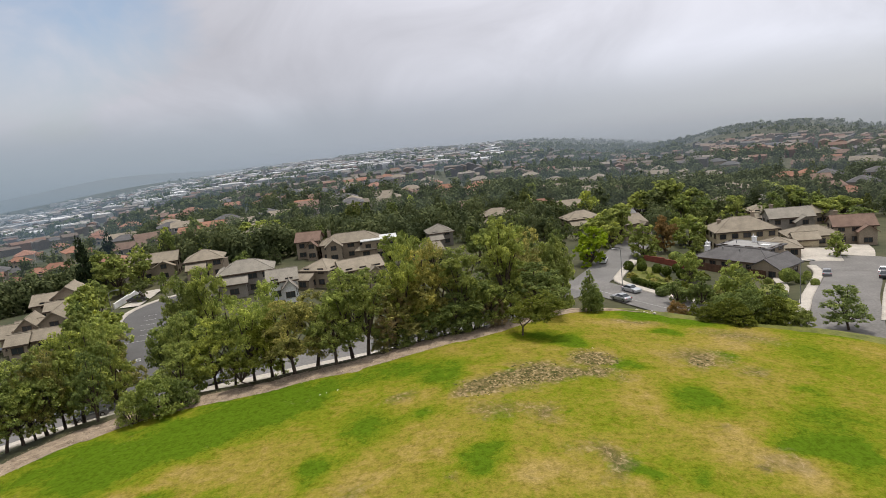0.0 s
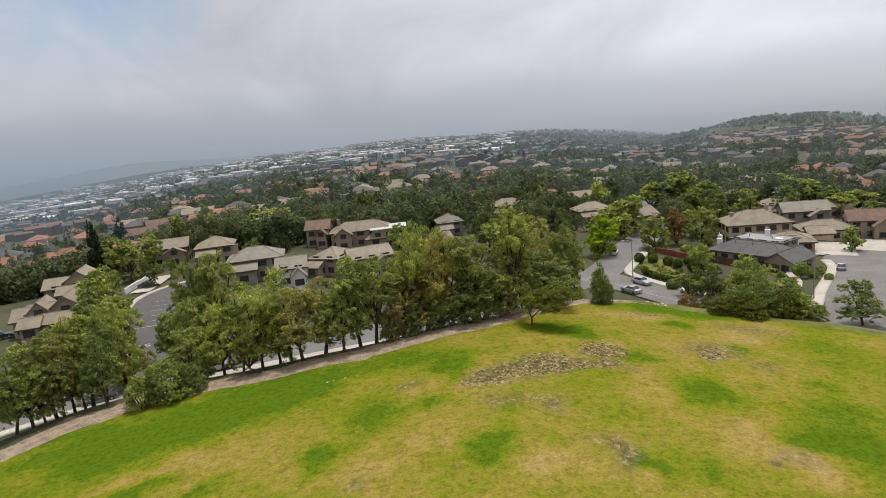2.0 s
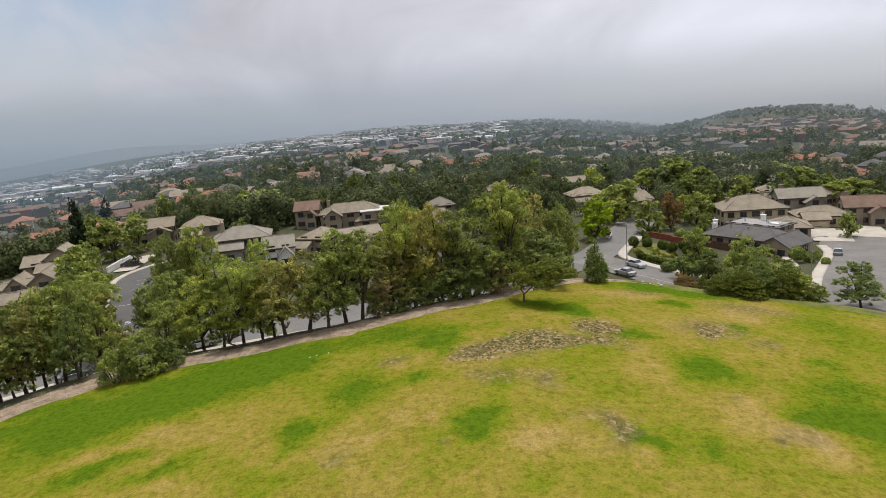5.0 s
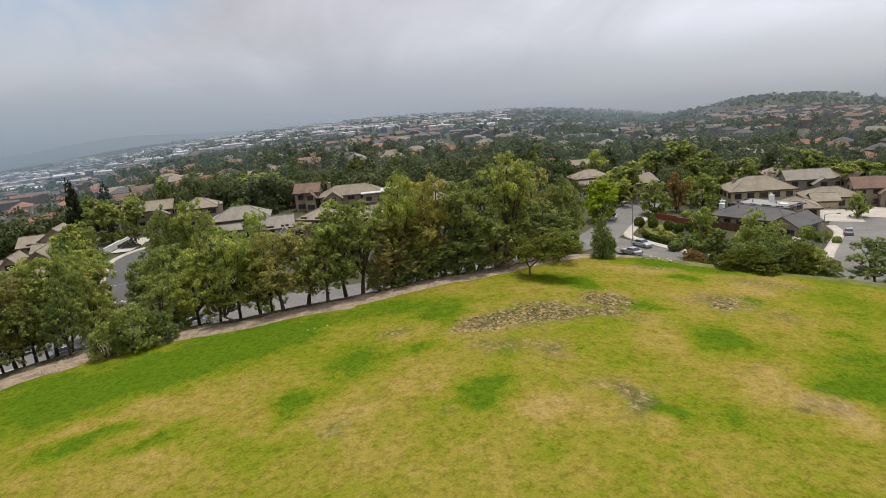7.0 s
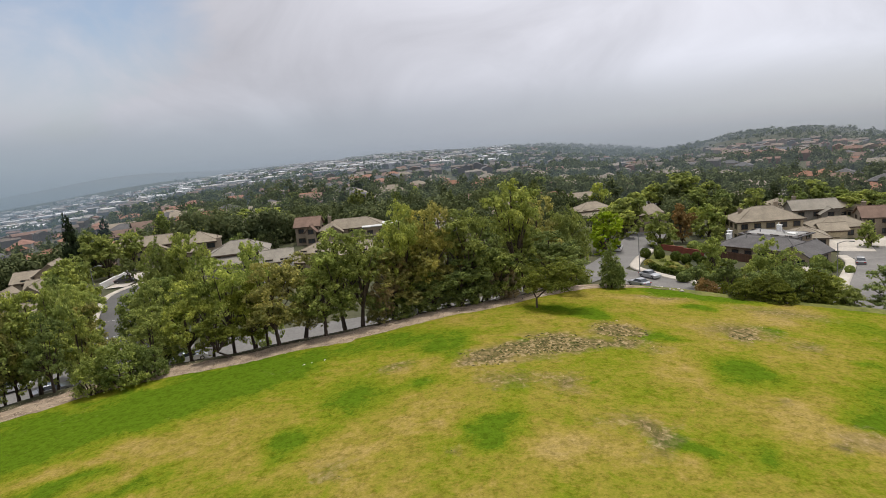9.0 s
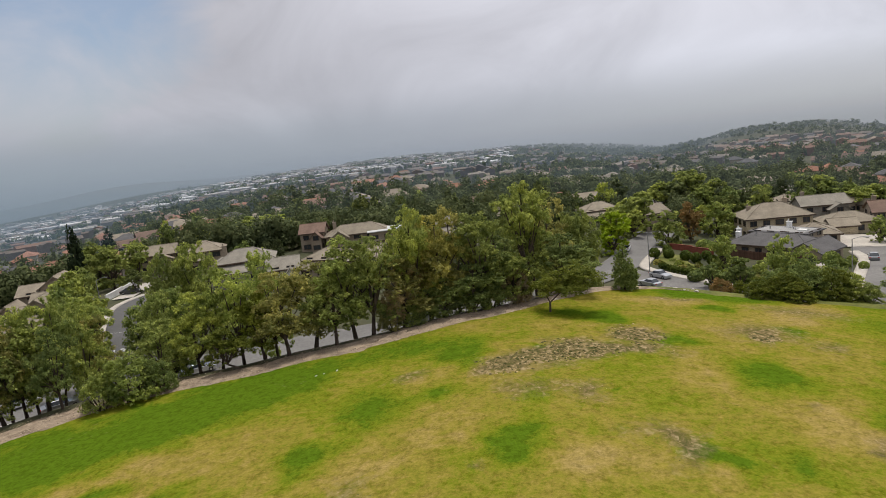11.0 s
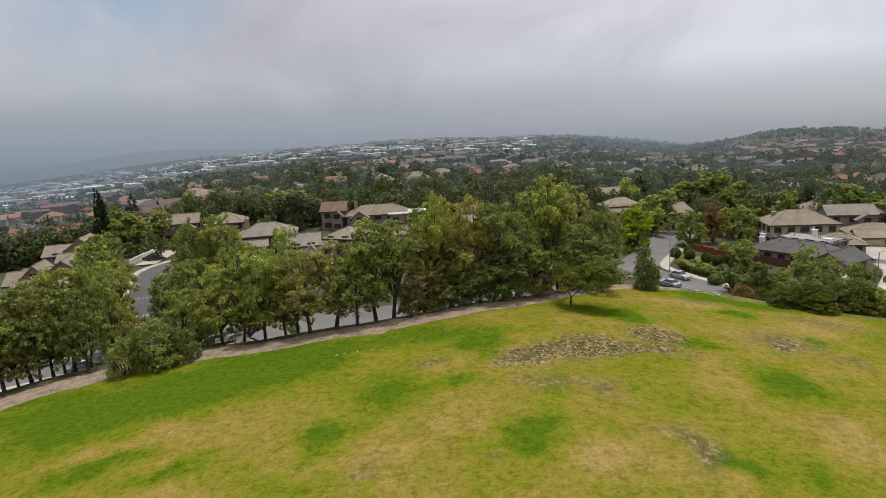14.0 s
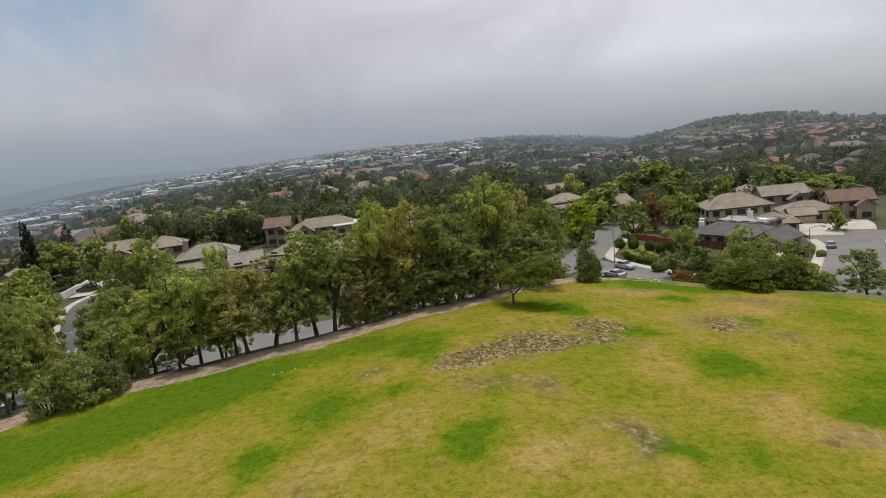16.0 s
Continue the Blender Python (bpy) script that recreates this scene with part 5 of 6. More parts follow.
house(170.3, 259.9, 18, [(0, 0, 9.1, 9, 4.6, 2.2, "hip"), (-2.0, -4.2, 4.1, 6, 2.7, 1.4, "gx")], "cream", "clay",
      "two storey cream stucco house with a orange clay tile roof", sides="fl")
house(202.5, 332.4, -18, [(0, 0, 8.7, 9, 4.6, 2.2, "gx"), (2.1, -4, 3.7, 6, 3.4, 1.5, "gy")], "beige", "brown",
      "two storey beige stucco house with a brown tile roof", sides="fl")
house(217.1, 369.4, -9, [(0, 0, 8.4, 9, 4.6, 2.2, "hip"), (-1.8, -4.2, 3.8, 6, 2.7, 1.4, "gx")], "cream", "clay",
      "two storey cream stucco house with a orange clay tile roof", sides="fl")

# ---------------------------------------------------------------- the town beyond
ROADS = [dense(r, 6.0) for r in (MAIN, SIDE, COURT, LEFT_ROAD)]
TAKEN = [(o.matrix_basis.translation.x, o.matrix_basis.translation.y, 10.0) for o in scene.objects if o.parent is None and o.name.startswith("house")]
FRONTS = [(math.atan2(a, b), math.hypot(a, b)) for a, b, _ in TAKEN if math.hypot(a, b) < 240]
town = random.Random(11)


def before_house(x, y, h):
    """Whether a tree of that height would stand close in front of one of the houses round the park."""
    a, d = math.atan2(x, y), math.hypot(x, y)
    return any(abs(a - ha) * d < 7 + h * .3 and 0 < hd - d < 4.5 * h for ha, hd in FRONTS)


def free_spot(x, y, room):
    if any(math.hypot(x - a, y - b) < r + room for a, b, r in TAKEN):
        return False
    return not any((q.x - x) ** 2 + (q.y - y) ** 2 < (7 + room) ** 2 for line in ROADS for q in line)


def far_house(roof, wall, w, d, h, kind):
    base = new("house")
    wl = part("wall", wall_mesh(w, d, h, 2.2, kind, 5.0), STUCCO[wall], base)
    rf = part("roof", roof_mesh(w, d, 2.2, kind), ROOF[roof], base)
    rf.location = (0, 0, h)
    wing = part("wall", wall_mesh(w * .4, 5, h * .6, 1.6, "gy", 5.0), STUCCO[wall], base)
    wing.location = (w * .25, -d / 2 - 1.5, 0)
    wr = part("roof", roof_mesh(w * .4, 5, 1.6, "gy"), ROOF[roof], base)
    wr.location = (w * .25, -d / 2 - 1.5, h * .6)
    for k in range(3):
        add_window(base, -w / 2 + w * (k + .5) / 3, -d / 2 - .03, h - 1.3, 0, 1.9, 1.3)
    return base


MODELS = [(far_house(r, w, a, b, h, k), r, w) for r, w, a, b, h, k in (
    ("tan", "beige", 14, 10, 5.4, "hip"), ("brown", "grey", 13, 9, 5.2, "gx"), ("clay", "cream", 14, 10, 5.2, "hip"), ("tan", "grey", 15, 9, 5.0, "gx"),
    ("clay", "beige", 12, 9, 4.8, "gx"), ("grey", "beige", 13, 10, 5.3, "hip"))]
placed = 0
for ring in range(17):
    d = 236 + ring * 22 + (ring % 2) * 5
    a = -40.0 + town.uniform(0, 2)
    while a < 44:
        a += math.degrees((17 + town.uniform(0, 9)) / d)
        if town.random() < (0.73 if a > 6 else 0.62):
            continue
        rr = d + town.uniform(-4, 4)
        x, y = rr * math.sin(radians(a)), rr * math.cos(radians(a))
        if not free_spot(x, y, 6) or d < 285 and a > 16:
            continue
        clay = town.random() < (0.45 if a < -20 and d > 260 else 0.22 if a < 8 and d > 380 else 0.04 if a < 20 or d < 330 else 0.16)
        i = town.choice((2, 4)) if clay else town.choice((0, 0, 1, 3, 5))
        model, roof, wall = MODELS[i]
        m = pose(x, y, ground_z(x, y), 0, 0, -a + town.choice((0, 0, 90, 180)) + town.uniform(-12, 12))
        ob = copy_thing(model, m)
        ob.name = "house"
        tagged(ob, {"tan": "beige suburban house with tan tile roof", "brown": "grey suburban house with brown tile roof", "clay": "pale suburban house with orange clay tile roof",
                    "grey": "beige suburban house with grey tile roof"}[roof] + ", trees around", "house", "houses of the suburb")
        TAKEN.append((x, y, 7.5))
        placed += 1
for model, *_ in MODELS:
    for o in (*model.children_recursive, model):
        bpy.data.objects.remove(o)

# garden and street trees between the houses
stand = 0
for k in range(9000):
    a, d = (town.uniform(-24, 21), town.uniform(125, 235)) if k % 2 else (town.uniform(-39, 43), 160 + 150 * town.random() ** 0.9)
    x, y = d * math.sin(radians(a)), d * math.cos(radians(a))
    if stand >= 175:
        break
    if d < 215 and a > 21 or d < 190 and a > 11 or not free_spot(x, y, 3.0 if d < 230 else 1.0):
        continue
    h = town.uniform(5, 10) if d < 235 else town.uniform(6.5, 14)
    if before_house(x, y, h):
        continue
    plant_tree(town.choice(("round", "round", "tall", "tall", "conifer") if d > 240 else ("round", "tall")), town.choice(("suburb", "suburb", "suburb", "suburb", "suburb", "dark", "light") if d > 215 else ("dark", "dark", "green", "suburb")),
               x, y, h, h * town.uniform(.45, .78), "in the suburb")
    TAKEN.append((x, y, 2.0))
    stand += 1

# woods and far gardens: too many and too small to count
wood = np.random.default_rng(5)
cards = []
n = 0
while n < 5400:
    a, d = wood.uniform(-41, 46), 205 + 1500 * wood.random() ** 1.6
    x, y = d * math.sin(radians(a)), d * math.cos(radians(a))
    thick = 0.48 + 1.30 * noise.noise(Vector((x / 120, y / 160, 0.3)))
    if wood.random() > thick + (0.6 if a > 17 and d > 800 else 0.55 if a > 5 and d < 1300 else 0.1 if a > -26 and d < 1450 else -0.15):
        continue
    if d < 600 and (not free_spot(x, y, 0.0) or d < 250 and a > 20):
        continue
    if d < 650 and wood.random() < 0.12:
        continue
    tallness = 0.5 + 0.5 * noise.noise(Vector((x / 70, y / 90, 7.7)))
    h = (wood.uniform(4.5, 8.5) + (11 if d < 420 else 8 if d < 800 else 5) * tallness ** 2) * (0.62 if a > 17 and d > 950 else 1.0)
    if a > 17 and 1050 < d < 1150 and wood.random() < 0.5:
        continue
    if d < 420 and before_house(x, y, h):
        continue
    z = ground_z(x, y)
    w = h * (wood.uniform(.34, .56) if wood.random() < .75 else wood.uniform(.16, .26))
    count = 420 if d < 300 else 240 if d < 480 else 130 if d < 700 else 60 if d < 1000 else 26
    lumps = 6 if d < 480 else 4 if d < 1000 else 2
    mid = wood.normal(size=(lumps, 3)) * (w * .45, w * .45, h * .20)
    pick = wood.integers(0, lumps, count)
    v = wood.normal(size=(count, 3))
    v /= np.linalg.norm(v, axis=1)[:, None]
    c = np.array((x, y, z + h * .50)) + mid[pick] + v * (w * .62, w * .62, h * .34) * wood.uniform(.6, 1.0, (count, 1))
    s = (0.042 if d < 300 else 0.056 if d < 480 else 0.074 if d < 700 else 0.105 if d < 1000 else 0.14) * h * wood.uniform(.7, 1.4, (count, 1))
    u = np.cross(v, wood.normal(size=(count, 3)))
    u /= np.linalg.norm(u, axis=1)[:, None]
    t = np.cross(v, u)
    cards.append(np.stack([c - u * s, c + t * s * .8, c + u * s, c - t * s * .8], 1).reshape(-1, 3))
    n += 1
while n < 8500:
    a, d = wood.uniform(-42, 22), wood.uniform(900, 2350)
    x, y = d * math.sin(radians(a)), d * math.cos(radians(a))
    n += 1
    if noise.noise(Vector((x / 90, y / 200, 4.3))) < (-0.05 if a < 5 else -0.45):
        continue
    h, z, count = wood.uniform(6, 12), ground_z(x, y), 14
    v = wood.normal(size=(count, 3))
    v /= np.linalg.norm(v, axis=1)[:, None]
    c = np.array((x, y, z + h * .45)) + v * (h * .5, h * .5, h * .45)
    u = np.cross(v, wood.normal(size=(count, 3)))
    u /= np.linalg.norm(u, axis=1)[:, None]
    t = np.cross(v, u)
    s = 0.24 * h
    cards.append(np.stack([c - u * s, c + t * s, c + u * s, c - t * s], 1).reshape(-1, 3))
while n < 10200:
    a, d = wood.uniform(15, 46), wood.uniform(880, 1420)
    x, y = d * math.sin(radians(a)), d * math.cos(radians(a))
    n += 1
    if noise.noise(Vector((x / 60, y / 110, 2.3))) < -0.12 + (0.25 if 1040 < d < 1230 else 0.0):
        continue
    h, z, count = wood.uniform(3, 7) + (5 if wood.random() < .06 else 0), ground_z(x, y), 17
    v = wood.normal(size=(count, 3))
    v /= np.linalg.norm(v, axis=1)[:, None]
    c = np.array((x, y, z + h * .42)) + v * (h * .55, h * .55, h * .45)
    u = np.cross(v, wood.normal(size=(count, 3)))
    u /= np.linalg.norm(u, axis=1)[:, None]
    t = np.cross(v, u)
    s = 0.21 * h
    cards.append(np.stack([c - u * s, c + t * s, c + u * s, c - t * s], 1).reshape(-1, 3))
tagged(new("woods", card_mesh("woods", np.concatenate(cards), WOOD_LEAF)), "dark green distant trees over valley and hillside", "woods", kind="stuff")


def box_town(name, count, near, far, size, high, mat, label, a0=-42, a1=46, seed=3, low=0.0):
    """Distant buildings joined into one mesh: walls with a shallow ridged or flat roof."""
    r = random.Random(seed)
    verts, faces = [], []
    for k in range(count):
        a, d = r.uniform(a0, a1), near + (far - near) * r.random() ** 0.9
        if a > 18 and d > 1000 or d > 2330:
            continue
        x, y = d * math.sin(radians(a)), d * math.cos(radians(a))
        z, t = ground_z(x, y), radians(-a + r.choice((0, 90)) + r.uniform(-15, 15))
        w, l, h = r.uniform(*size) / 2, r.uniform(*size) / 2 * 0.7, r.uniform(*high)
        c, s, b = math.cos(t), math.sin(t), len(verts)
        for px, py, pz in ((-w, -l, -6), (w, -l, -6), (w, l, -6), (-w, l, -6), (-w, -l, h), (w, -l, h), (w, l, h), (-w, l, h), (-w, 0, h + low * l), (w, 0, h + low * l)):
            verts.append((x + px * c - py * s, y + px * s + py * c, z + pz))
        faces += [(b, b + 1, b + 5, b + 4), (b + 1, b + 2, b + 6, b + 9, b + 5), (b + 2, b + 3, b + 7, b + 6), (b + 3, b, b + 4, b + 8, b + 7), (b + 4, b + 5, b + 9, b + 8), (b + 6, b + 7, b + 8, b + 9)]
    return tagged(new(name, mesh_of(name, verts, faces, mat)), label, "buildings", kind="stuff")


FAR_ROOFS = island_material("far_roofs", ((0.17, 0.145, 0.12), (0.21, 0.125, 0.09), (0.13, 0.12, 0.118), (0.25, 0.22, 0.185), (0.15, 0.115, 0.09), (0.15, 0.135, 0.125)), 0.9)
SLOPE_ROOFS = island_material("slope_roofs", ((0.25, 0.155, 0.11), (0.26, 0.19, 0.14), (0.21, 0.12, 0.085), (0.20, 0.165, 0.13), (0.29, 0.22, 0.17)), 0.9)
FAR_SHEDS = island_material("far_sheds", ((0.68, 0.68, 0.68), (0.48, 0.48, 0.48), (0.78, 0.78, 0.78), (0.40, 0.37, 0.33), (0.24, 0.24, 0.25), (0.60, 0.58, 0.55)), 0.8)
box_town("distant_houses", 760, 560, 1200, (10, 17), (4, 7), FAR_ROOFS, "rows of small distant houses with mixed roofs", seed=4, low=0.35)
box_town("distant_houses", 380, 1200, 1900, (12, 22), (4, 8), FAR_ROOFS, "far houses scattered over the valley floor", -42, 9, 8, 0.3)
box_town("distant_houses", 95, 660, 960, (11, 16), (5, 8), SLOPE_ROOFS, "rows of tan and orange roofed houses on the hillside", 23, 42, 21, 0.4)
box_town("distant_sheds", 800, 850, 2500, (14, 46), (5, 9), FAR_SHEDS, "white and grey warehouses far across the valley", -42, 6, 9)

# ---------------------------------------------------------------- cars
def car_body(l, w, h, estate):
    """Side profile drawn along x, pulled across y and drawn in above the waist."""
    hood, waist = 0.62 * h, 0.66 * h
    tail = 0.60 * h if not estate else 0.66 * h
    prof = [(-l / 2, .30), (-l / 2 + .04, .55 * h), (-l / 2 + .25, tail), (-l * .30, waist), (l * .16, waist), (l * .38, hood), (l / 2 - .10, .50 * h), (l / 2, .34), (l / 2 - .05, .22), (-l / 2 + .05, .22)]
    bm = bmesh.new()
    rings = []
    for y, inset in ((-w / 2, .04), (-w / 2 + .10, 0), (w / 2 - .10, 0), (w / 2, .04)):
        rings.append([bm.verts.new((x * (1 - inset * .6), y, z if z < .35 else z - inset)) for x, z in prof])
    n = len(prof)
    for a, b in zip(rings, rings[1:]):
        for i in range(n):
            bm.faces.new((a[i], a[(i + 1) % n], b[(i + 1) % n], b[i]))
    bm.faces.new(rings[0])
    bm.faces.new(list(reversed(rings[-1])))
    bmesh.ops.recalc_face_normals(bm, faces=bm.faces)
    bmesh.ops.bevel(bm, geom=list(bm.edges), offset=.025, segments=1, affect="EDGES")
    return bm


def frustum(bm, x0, x1, y, z0, X0, X1, Y, z1):
    v = [bm.verts.new(p) for p in ((x0, -y, z0), (x1, -y, z0), (x1, y, z0), (x0, y, z0), (X0, -Y, z1), (X1, -Y, z1), (X1, Y, z1), (X0, Y, z1))]
    for f in ((3, 2, 1, 0), (4, 5, 6, 7), (0, 1, 5, 4), (1, 2, 6, 5), (2, 3, 7, 6), (3, 0, 4, 7)):
        bm.faces.new([v[i] for i in f])


LAMP_GLASS = principled("lamp_glass", (0.7, 0.7, 0.68), 0.15, 0.0, 0.5)[0]
TAIL_RED = principled("tail_lamp", (0.35, 0.02, 0.02), 0.2, 0.0, 0.5)[0]


def car(x, y, turn, paint, label, l=4.6, w=1.78, h=1.45, estate=False, lift=0.1):
    base = new("car")
    base.matrix_basis = pose(x, y, ground_z(x, y) + lift, 0, 0, turn)
    part("body", car_body(l, w, h, estate), PAINT[paint], base)
    x0, x1 = (-l * .46, l * .22) if estate else (-l * .36, l * .20)
    X0, X1 = (-l * .40, l * .04) if estate else (-l * .20, l * .04)
    bm = bmesh.new()
    frustum(bm, x0, x1, w / 2 - .06, .62 * h, X0, X1, w / 2 - .24, h - .05)
    part("glasshouse", bm, GLASS, base, "dark tinted car windows")
    bm = bmesh.new()
    frustum(bm, X0 - .04, X1 + .04, w / 2 - .21, h - .06, X0 + .08, X1 - .08, w / 2 - .30, h)
    part("roof_panel", bm, PAINT[paint], base)
    for sx in (-.31, .31):
        for sy in (-1, 1):
            bm = bmesh.new()
            tube(bm, (l * sx, sy * (w / 2 - .20), .32), (l * sx, sy * (w / 2 + .01), .32), .32, .32, 16)
            wheel = part("wheel", bm, RUBBER, base, "black tyre with metal rim")
            bm = bmesh.new()
            tube(bm, (l * sx, sy * (w / 2 - .02), .32), (l * sx, sy * (w / 2 + .025), .32), .20, .18, 12)
            part("rim", bm, METAL, wheel)
    for sy in (-1, 1):
        part("headlight", boxes((l / 2 - .16, l / 2 - .02, sy * .66 - .20, sy * .66 + .20, .44 * h, .53 * h), bevel=.03), LAMP_GLASS, base, "clear headlight")
        part("tail_light", boxes((-l / 2 - .01, -l / 2 + .12, sy * .68 - .18, sy * .68 + .18, .48 * h, .57 * h), bevel=.03), TAIL_RED, base, "red tail light")
    return tagged(base, label, "car")


car(38.9, 130.2, -64, "silver", "silver saloon car parked at the kerb", lift=.12)
car(35.0, 124.5, 116, "silver", "pale silver car standing on the street by the park", lift=.12)
car(41.4, 161.8, 66, "white", "white compact car parked on the side street", 4.2, 1.75, 1.55, True)
car(40.2, 170.5, 68, "black", "black van under the trees by the street", 4.8, 1.85, 1.75, True)
car(82.8, 133.4, 58, "grey", "dark grey car on the dead end street", 4.6, 1.82, 1.5, lift=.14)
car(92.5, 129.5, 50, "white", "white car parked at the kerb of the dead end", 4.5, 1.78, 1.45, lift=.14)
car(89.2, 124.5, 50, "black", "black car parked at the kerb of the dead end", 4.5, 1.78, 1.45, lift=.14)
car(-78.0, 156.0, 12, "black", "black car parked on the pale drive", 4.5, 1.78, 1.4, lift=.18)
car(-50.6, 82.2, 40, "grey", "dark grey car parked behind the tree row", 4.5, 1.78, 1.45)
car(-37.6, 92.4, 32, "silver", "silver car parked on the street behind the trees", 4.6, 1.78, 1.45)
car(-57.5, 84.5, 40, "white", "white car on the street behind the tree row", 4.5, 1.78, 1.5)
car(-90.5, 120.0, 25, "black", "black car parked on a side court", 4.4, 1.75, 1.45)


# ---------------------------------------------------------------- street lamps, walls, clipped bushes
def street_lamp(x, y, turn, high=8.0, label="grey metal street lamp beside the pavement"):
    base = new("street_lamp")
    base.matrix_basis = pose(x, y, ground_z(x, y) + .1, 0, 0, turn)
    bm = bmesh.new()
    tube(bm, (0, 0, 0), (0, 0, .5), .16, .13, 10)
    tube(bm, (0, 0, .5), (0, 0, high), .10, .065, 10)
    part("pole", bm, METAL, base)
    bm = bmesh.new()
    for k in range(5):
        a0, a1 = k / 5, (k + 1) / 5
        tube(bm, (1.9 * a0, 0, high - .05 + .55 * math.sin(a0 * 1.5)), (1.9 * a1, 0, high - .05 + .55 * math.sin(a1 * 1.5)), .05, .045, 8)
    part("arm", bm, METAL, base)
    bm = boxes((1.8, 2.55, -.16, .16, high + .40, high + .56), bevel=.05)
    part("lamp_head", bm, METAL, base)
    part("lens", boxes((2.0, 2.5, -.12, .12, high + .36, high + .41), bevel=.01), LAMP_GLASS, base, "pale lens under the lamp head")
    return tagged(base, label, "street lamp", "street lamps")


street_lamp(38.9, 136.6, 200)
street_lamp(63.2, 109.6, -60)
street_lamp(99.5, 131.5, 140)
street_lamp(-70.4, 129.5, -10)


def hedge_ball(x, y, r, label, tall=1.0, stem=0.0, mat=None):
    base = new("clipped_bush")
    base.matrix_basis = pose(x, y, ground_z(x, y), 0, 0, (x * 91) % 360)
    bm = bmesh.new()
    tube(bm, (0, 0, -.1), (0, 0, max(.3, stem + r)), .07, .05)
    part("trunk", bm, BARK, base)
    rng = np.random.default_rng(int(x * 10))
    n = 900
    v = rng.normal(size=(n, 3))
    v /= np.linalg.norm(v, axis=1)[:, None]
    c = v * r * rng.uniform(.86, 1.03, (n, 1)) * (1, 1, tall) + (0, 0, stem + r * tall * .92)
    u = np.cross(v, rng.normal(size=(n, 3)))
    u /= np.linalg.norm(u, axis=1)[:, None]
    nn = v + rng.normal(scale=.45, size=(n, 3))
    t = np.cross(nn / np.linalg.norm(nn, axis=1)[:, None], u)
    s = .13 * r * rng.uniform(.7, 1.3, (n, 1))
    mesh_part("crown", card_mesh("crown", np.stack([c - u * s, c + t * s, c + u * s, c - t * s], 1).reshape(-1, 3), mat or HEDGE), base)
    return tagged(base, label, "bush", "clipped bushes")


for bx, by, br in ((45.0, 151.8, 1.25), (48.0, 151.0, 1.2), (50.1, 158.0, 1.1), (51.0, 148.9, 1.25), (52.3, 146.3, 1.2), (56.3, 150.5, 1.1), (54.6, 143.2, 1.15), (49.3, 154.5, 1.0), (58.5, 146.8, 1.0)):
    hedge_ball(bx, by, br, "round clipped green bush on the corner bank")
hedge_ball(61.5, 165.0, 1.7, "pale grey green rounded bush behind the red wall", .7, mat=LEAF["light"])
hedge_ball(61.0, 161.5, 1.9, "dark green rounded bush behind the red wall", .7, mat=LEAF["dark"])
hedge_ball(71.2, 128.3, 1.6, "dark green round topped bush by the garden path", .9, .5, LEAF["dark"])
hedge_ball(43.9, 125.3, 1.5, "dark low bush at the street edge", .7, 0, LEAF["dark"])
hedge_ball(66.0, 137.5, 1.6, "dark green clipped bush below the fence", .9, 0, LEAF["dark"])
hedge_ball(73.8, 122.8, 0.9, "small dark bush in the front garden", .9, 0, LEAF["dark"])


def hedge_row(points, wide, high, label, mat=None):
    pts = dense(points, .9)
    rng = np.random.default_rng(len(pts))
    quads = []
    for p in pts:
        n = 150
        off = np.stack([rng.uniform(-.6, .6, n), rng.uniform(-wide / 2, wide / 2, n), rng.uniform(.05, high, n)], 1)
        push = rng.integers(0, 3, n)
        off[push == 0, 2] = high
        off[push == 1, 1] = -wide / 2
        off[push == 2, 1] = wide / 2
        off += rng.normal(scale=.07, size=(n, 3))
        c = off + (p.x, p.y, ground_z(p.x, p.y))
        u = rng.normal(size=(n, 3))
        u /= np.linalg.norm(u, axis=1)[:, None]
        t = np.cross(u, rng.normal(size=(n, 3)))
        t /= np.linalg.norm(t, axis=1)[:, None]
        s = .17 * rng.uniform(.7, 1.3, (n, 1))
        quads.append(np.stack([c - u * s, c + t * s, c + u * s, c - t * s], 1).reshape(-1, 3))
    base = new("hedge")
    mesh_part("leaves", card_mesh("leaves", np.concatenate(quads), mat or HEDGE), base)
    bm = bmesh.new()
    for p in pts[::2]:
        tube(bm, (p.x, p.y, ground_z(p.x, p.y) - .1), (p.x, p.y, ground_z(p.x, p.y) + high * .7), .04, .03, 5)
    part("stems", bm, BARK, base)
    return tagged(base, label, "hedge")


hedge_row([(42.3, 139.0), (44.8, 132.5), (48.5, 125.0), (52.5, 117.5)], 1.5, .9, "low yellow green hedge above the pavement")
hedge_row([(76.5, 135.5), (74.5, 130.5), (73.5, 127.0)], 1.3, 1.1, "dark green clipped hedge by the path", LEAF["dark"])


def low_wall(points, high, thick, mat, label, name="garden_wall"):
    base = new(name)
    pts = [Vector(p) for p in points]
    for a, b in zip(pts, pts[1:]):
        d = (b - a)
        z = min(ground_z(a.x, a.y), ground_z(b.x, b.y))
        bm = boxes((0, d.length, -thick / 2, thick / 2, -.6, high), (-.02, d.length + .02, -thick / 2 - .06, thick / 2 + .06, high, high + .1), bevel=.015)
        o = part("wall_panel", bm, mat, base)
        o.matrix_basis = pose(a.x, a.y, z, 0, 0, math.degrees(math.atan2(d.y, d.x)))
    return tagged(base, label, "wall")


low_wall([(53.5, 166.5), (57.0, 160.5), (59.8, 155.0)], 1.5, .3, BRICK_RED, "dark red brick garden wall on the bank")


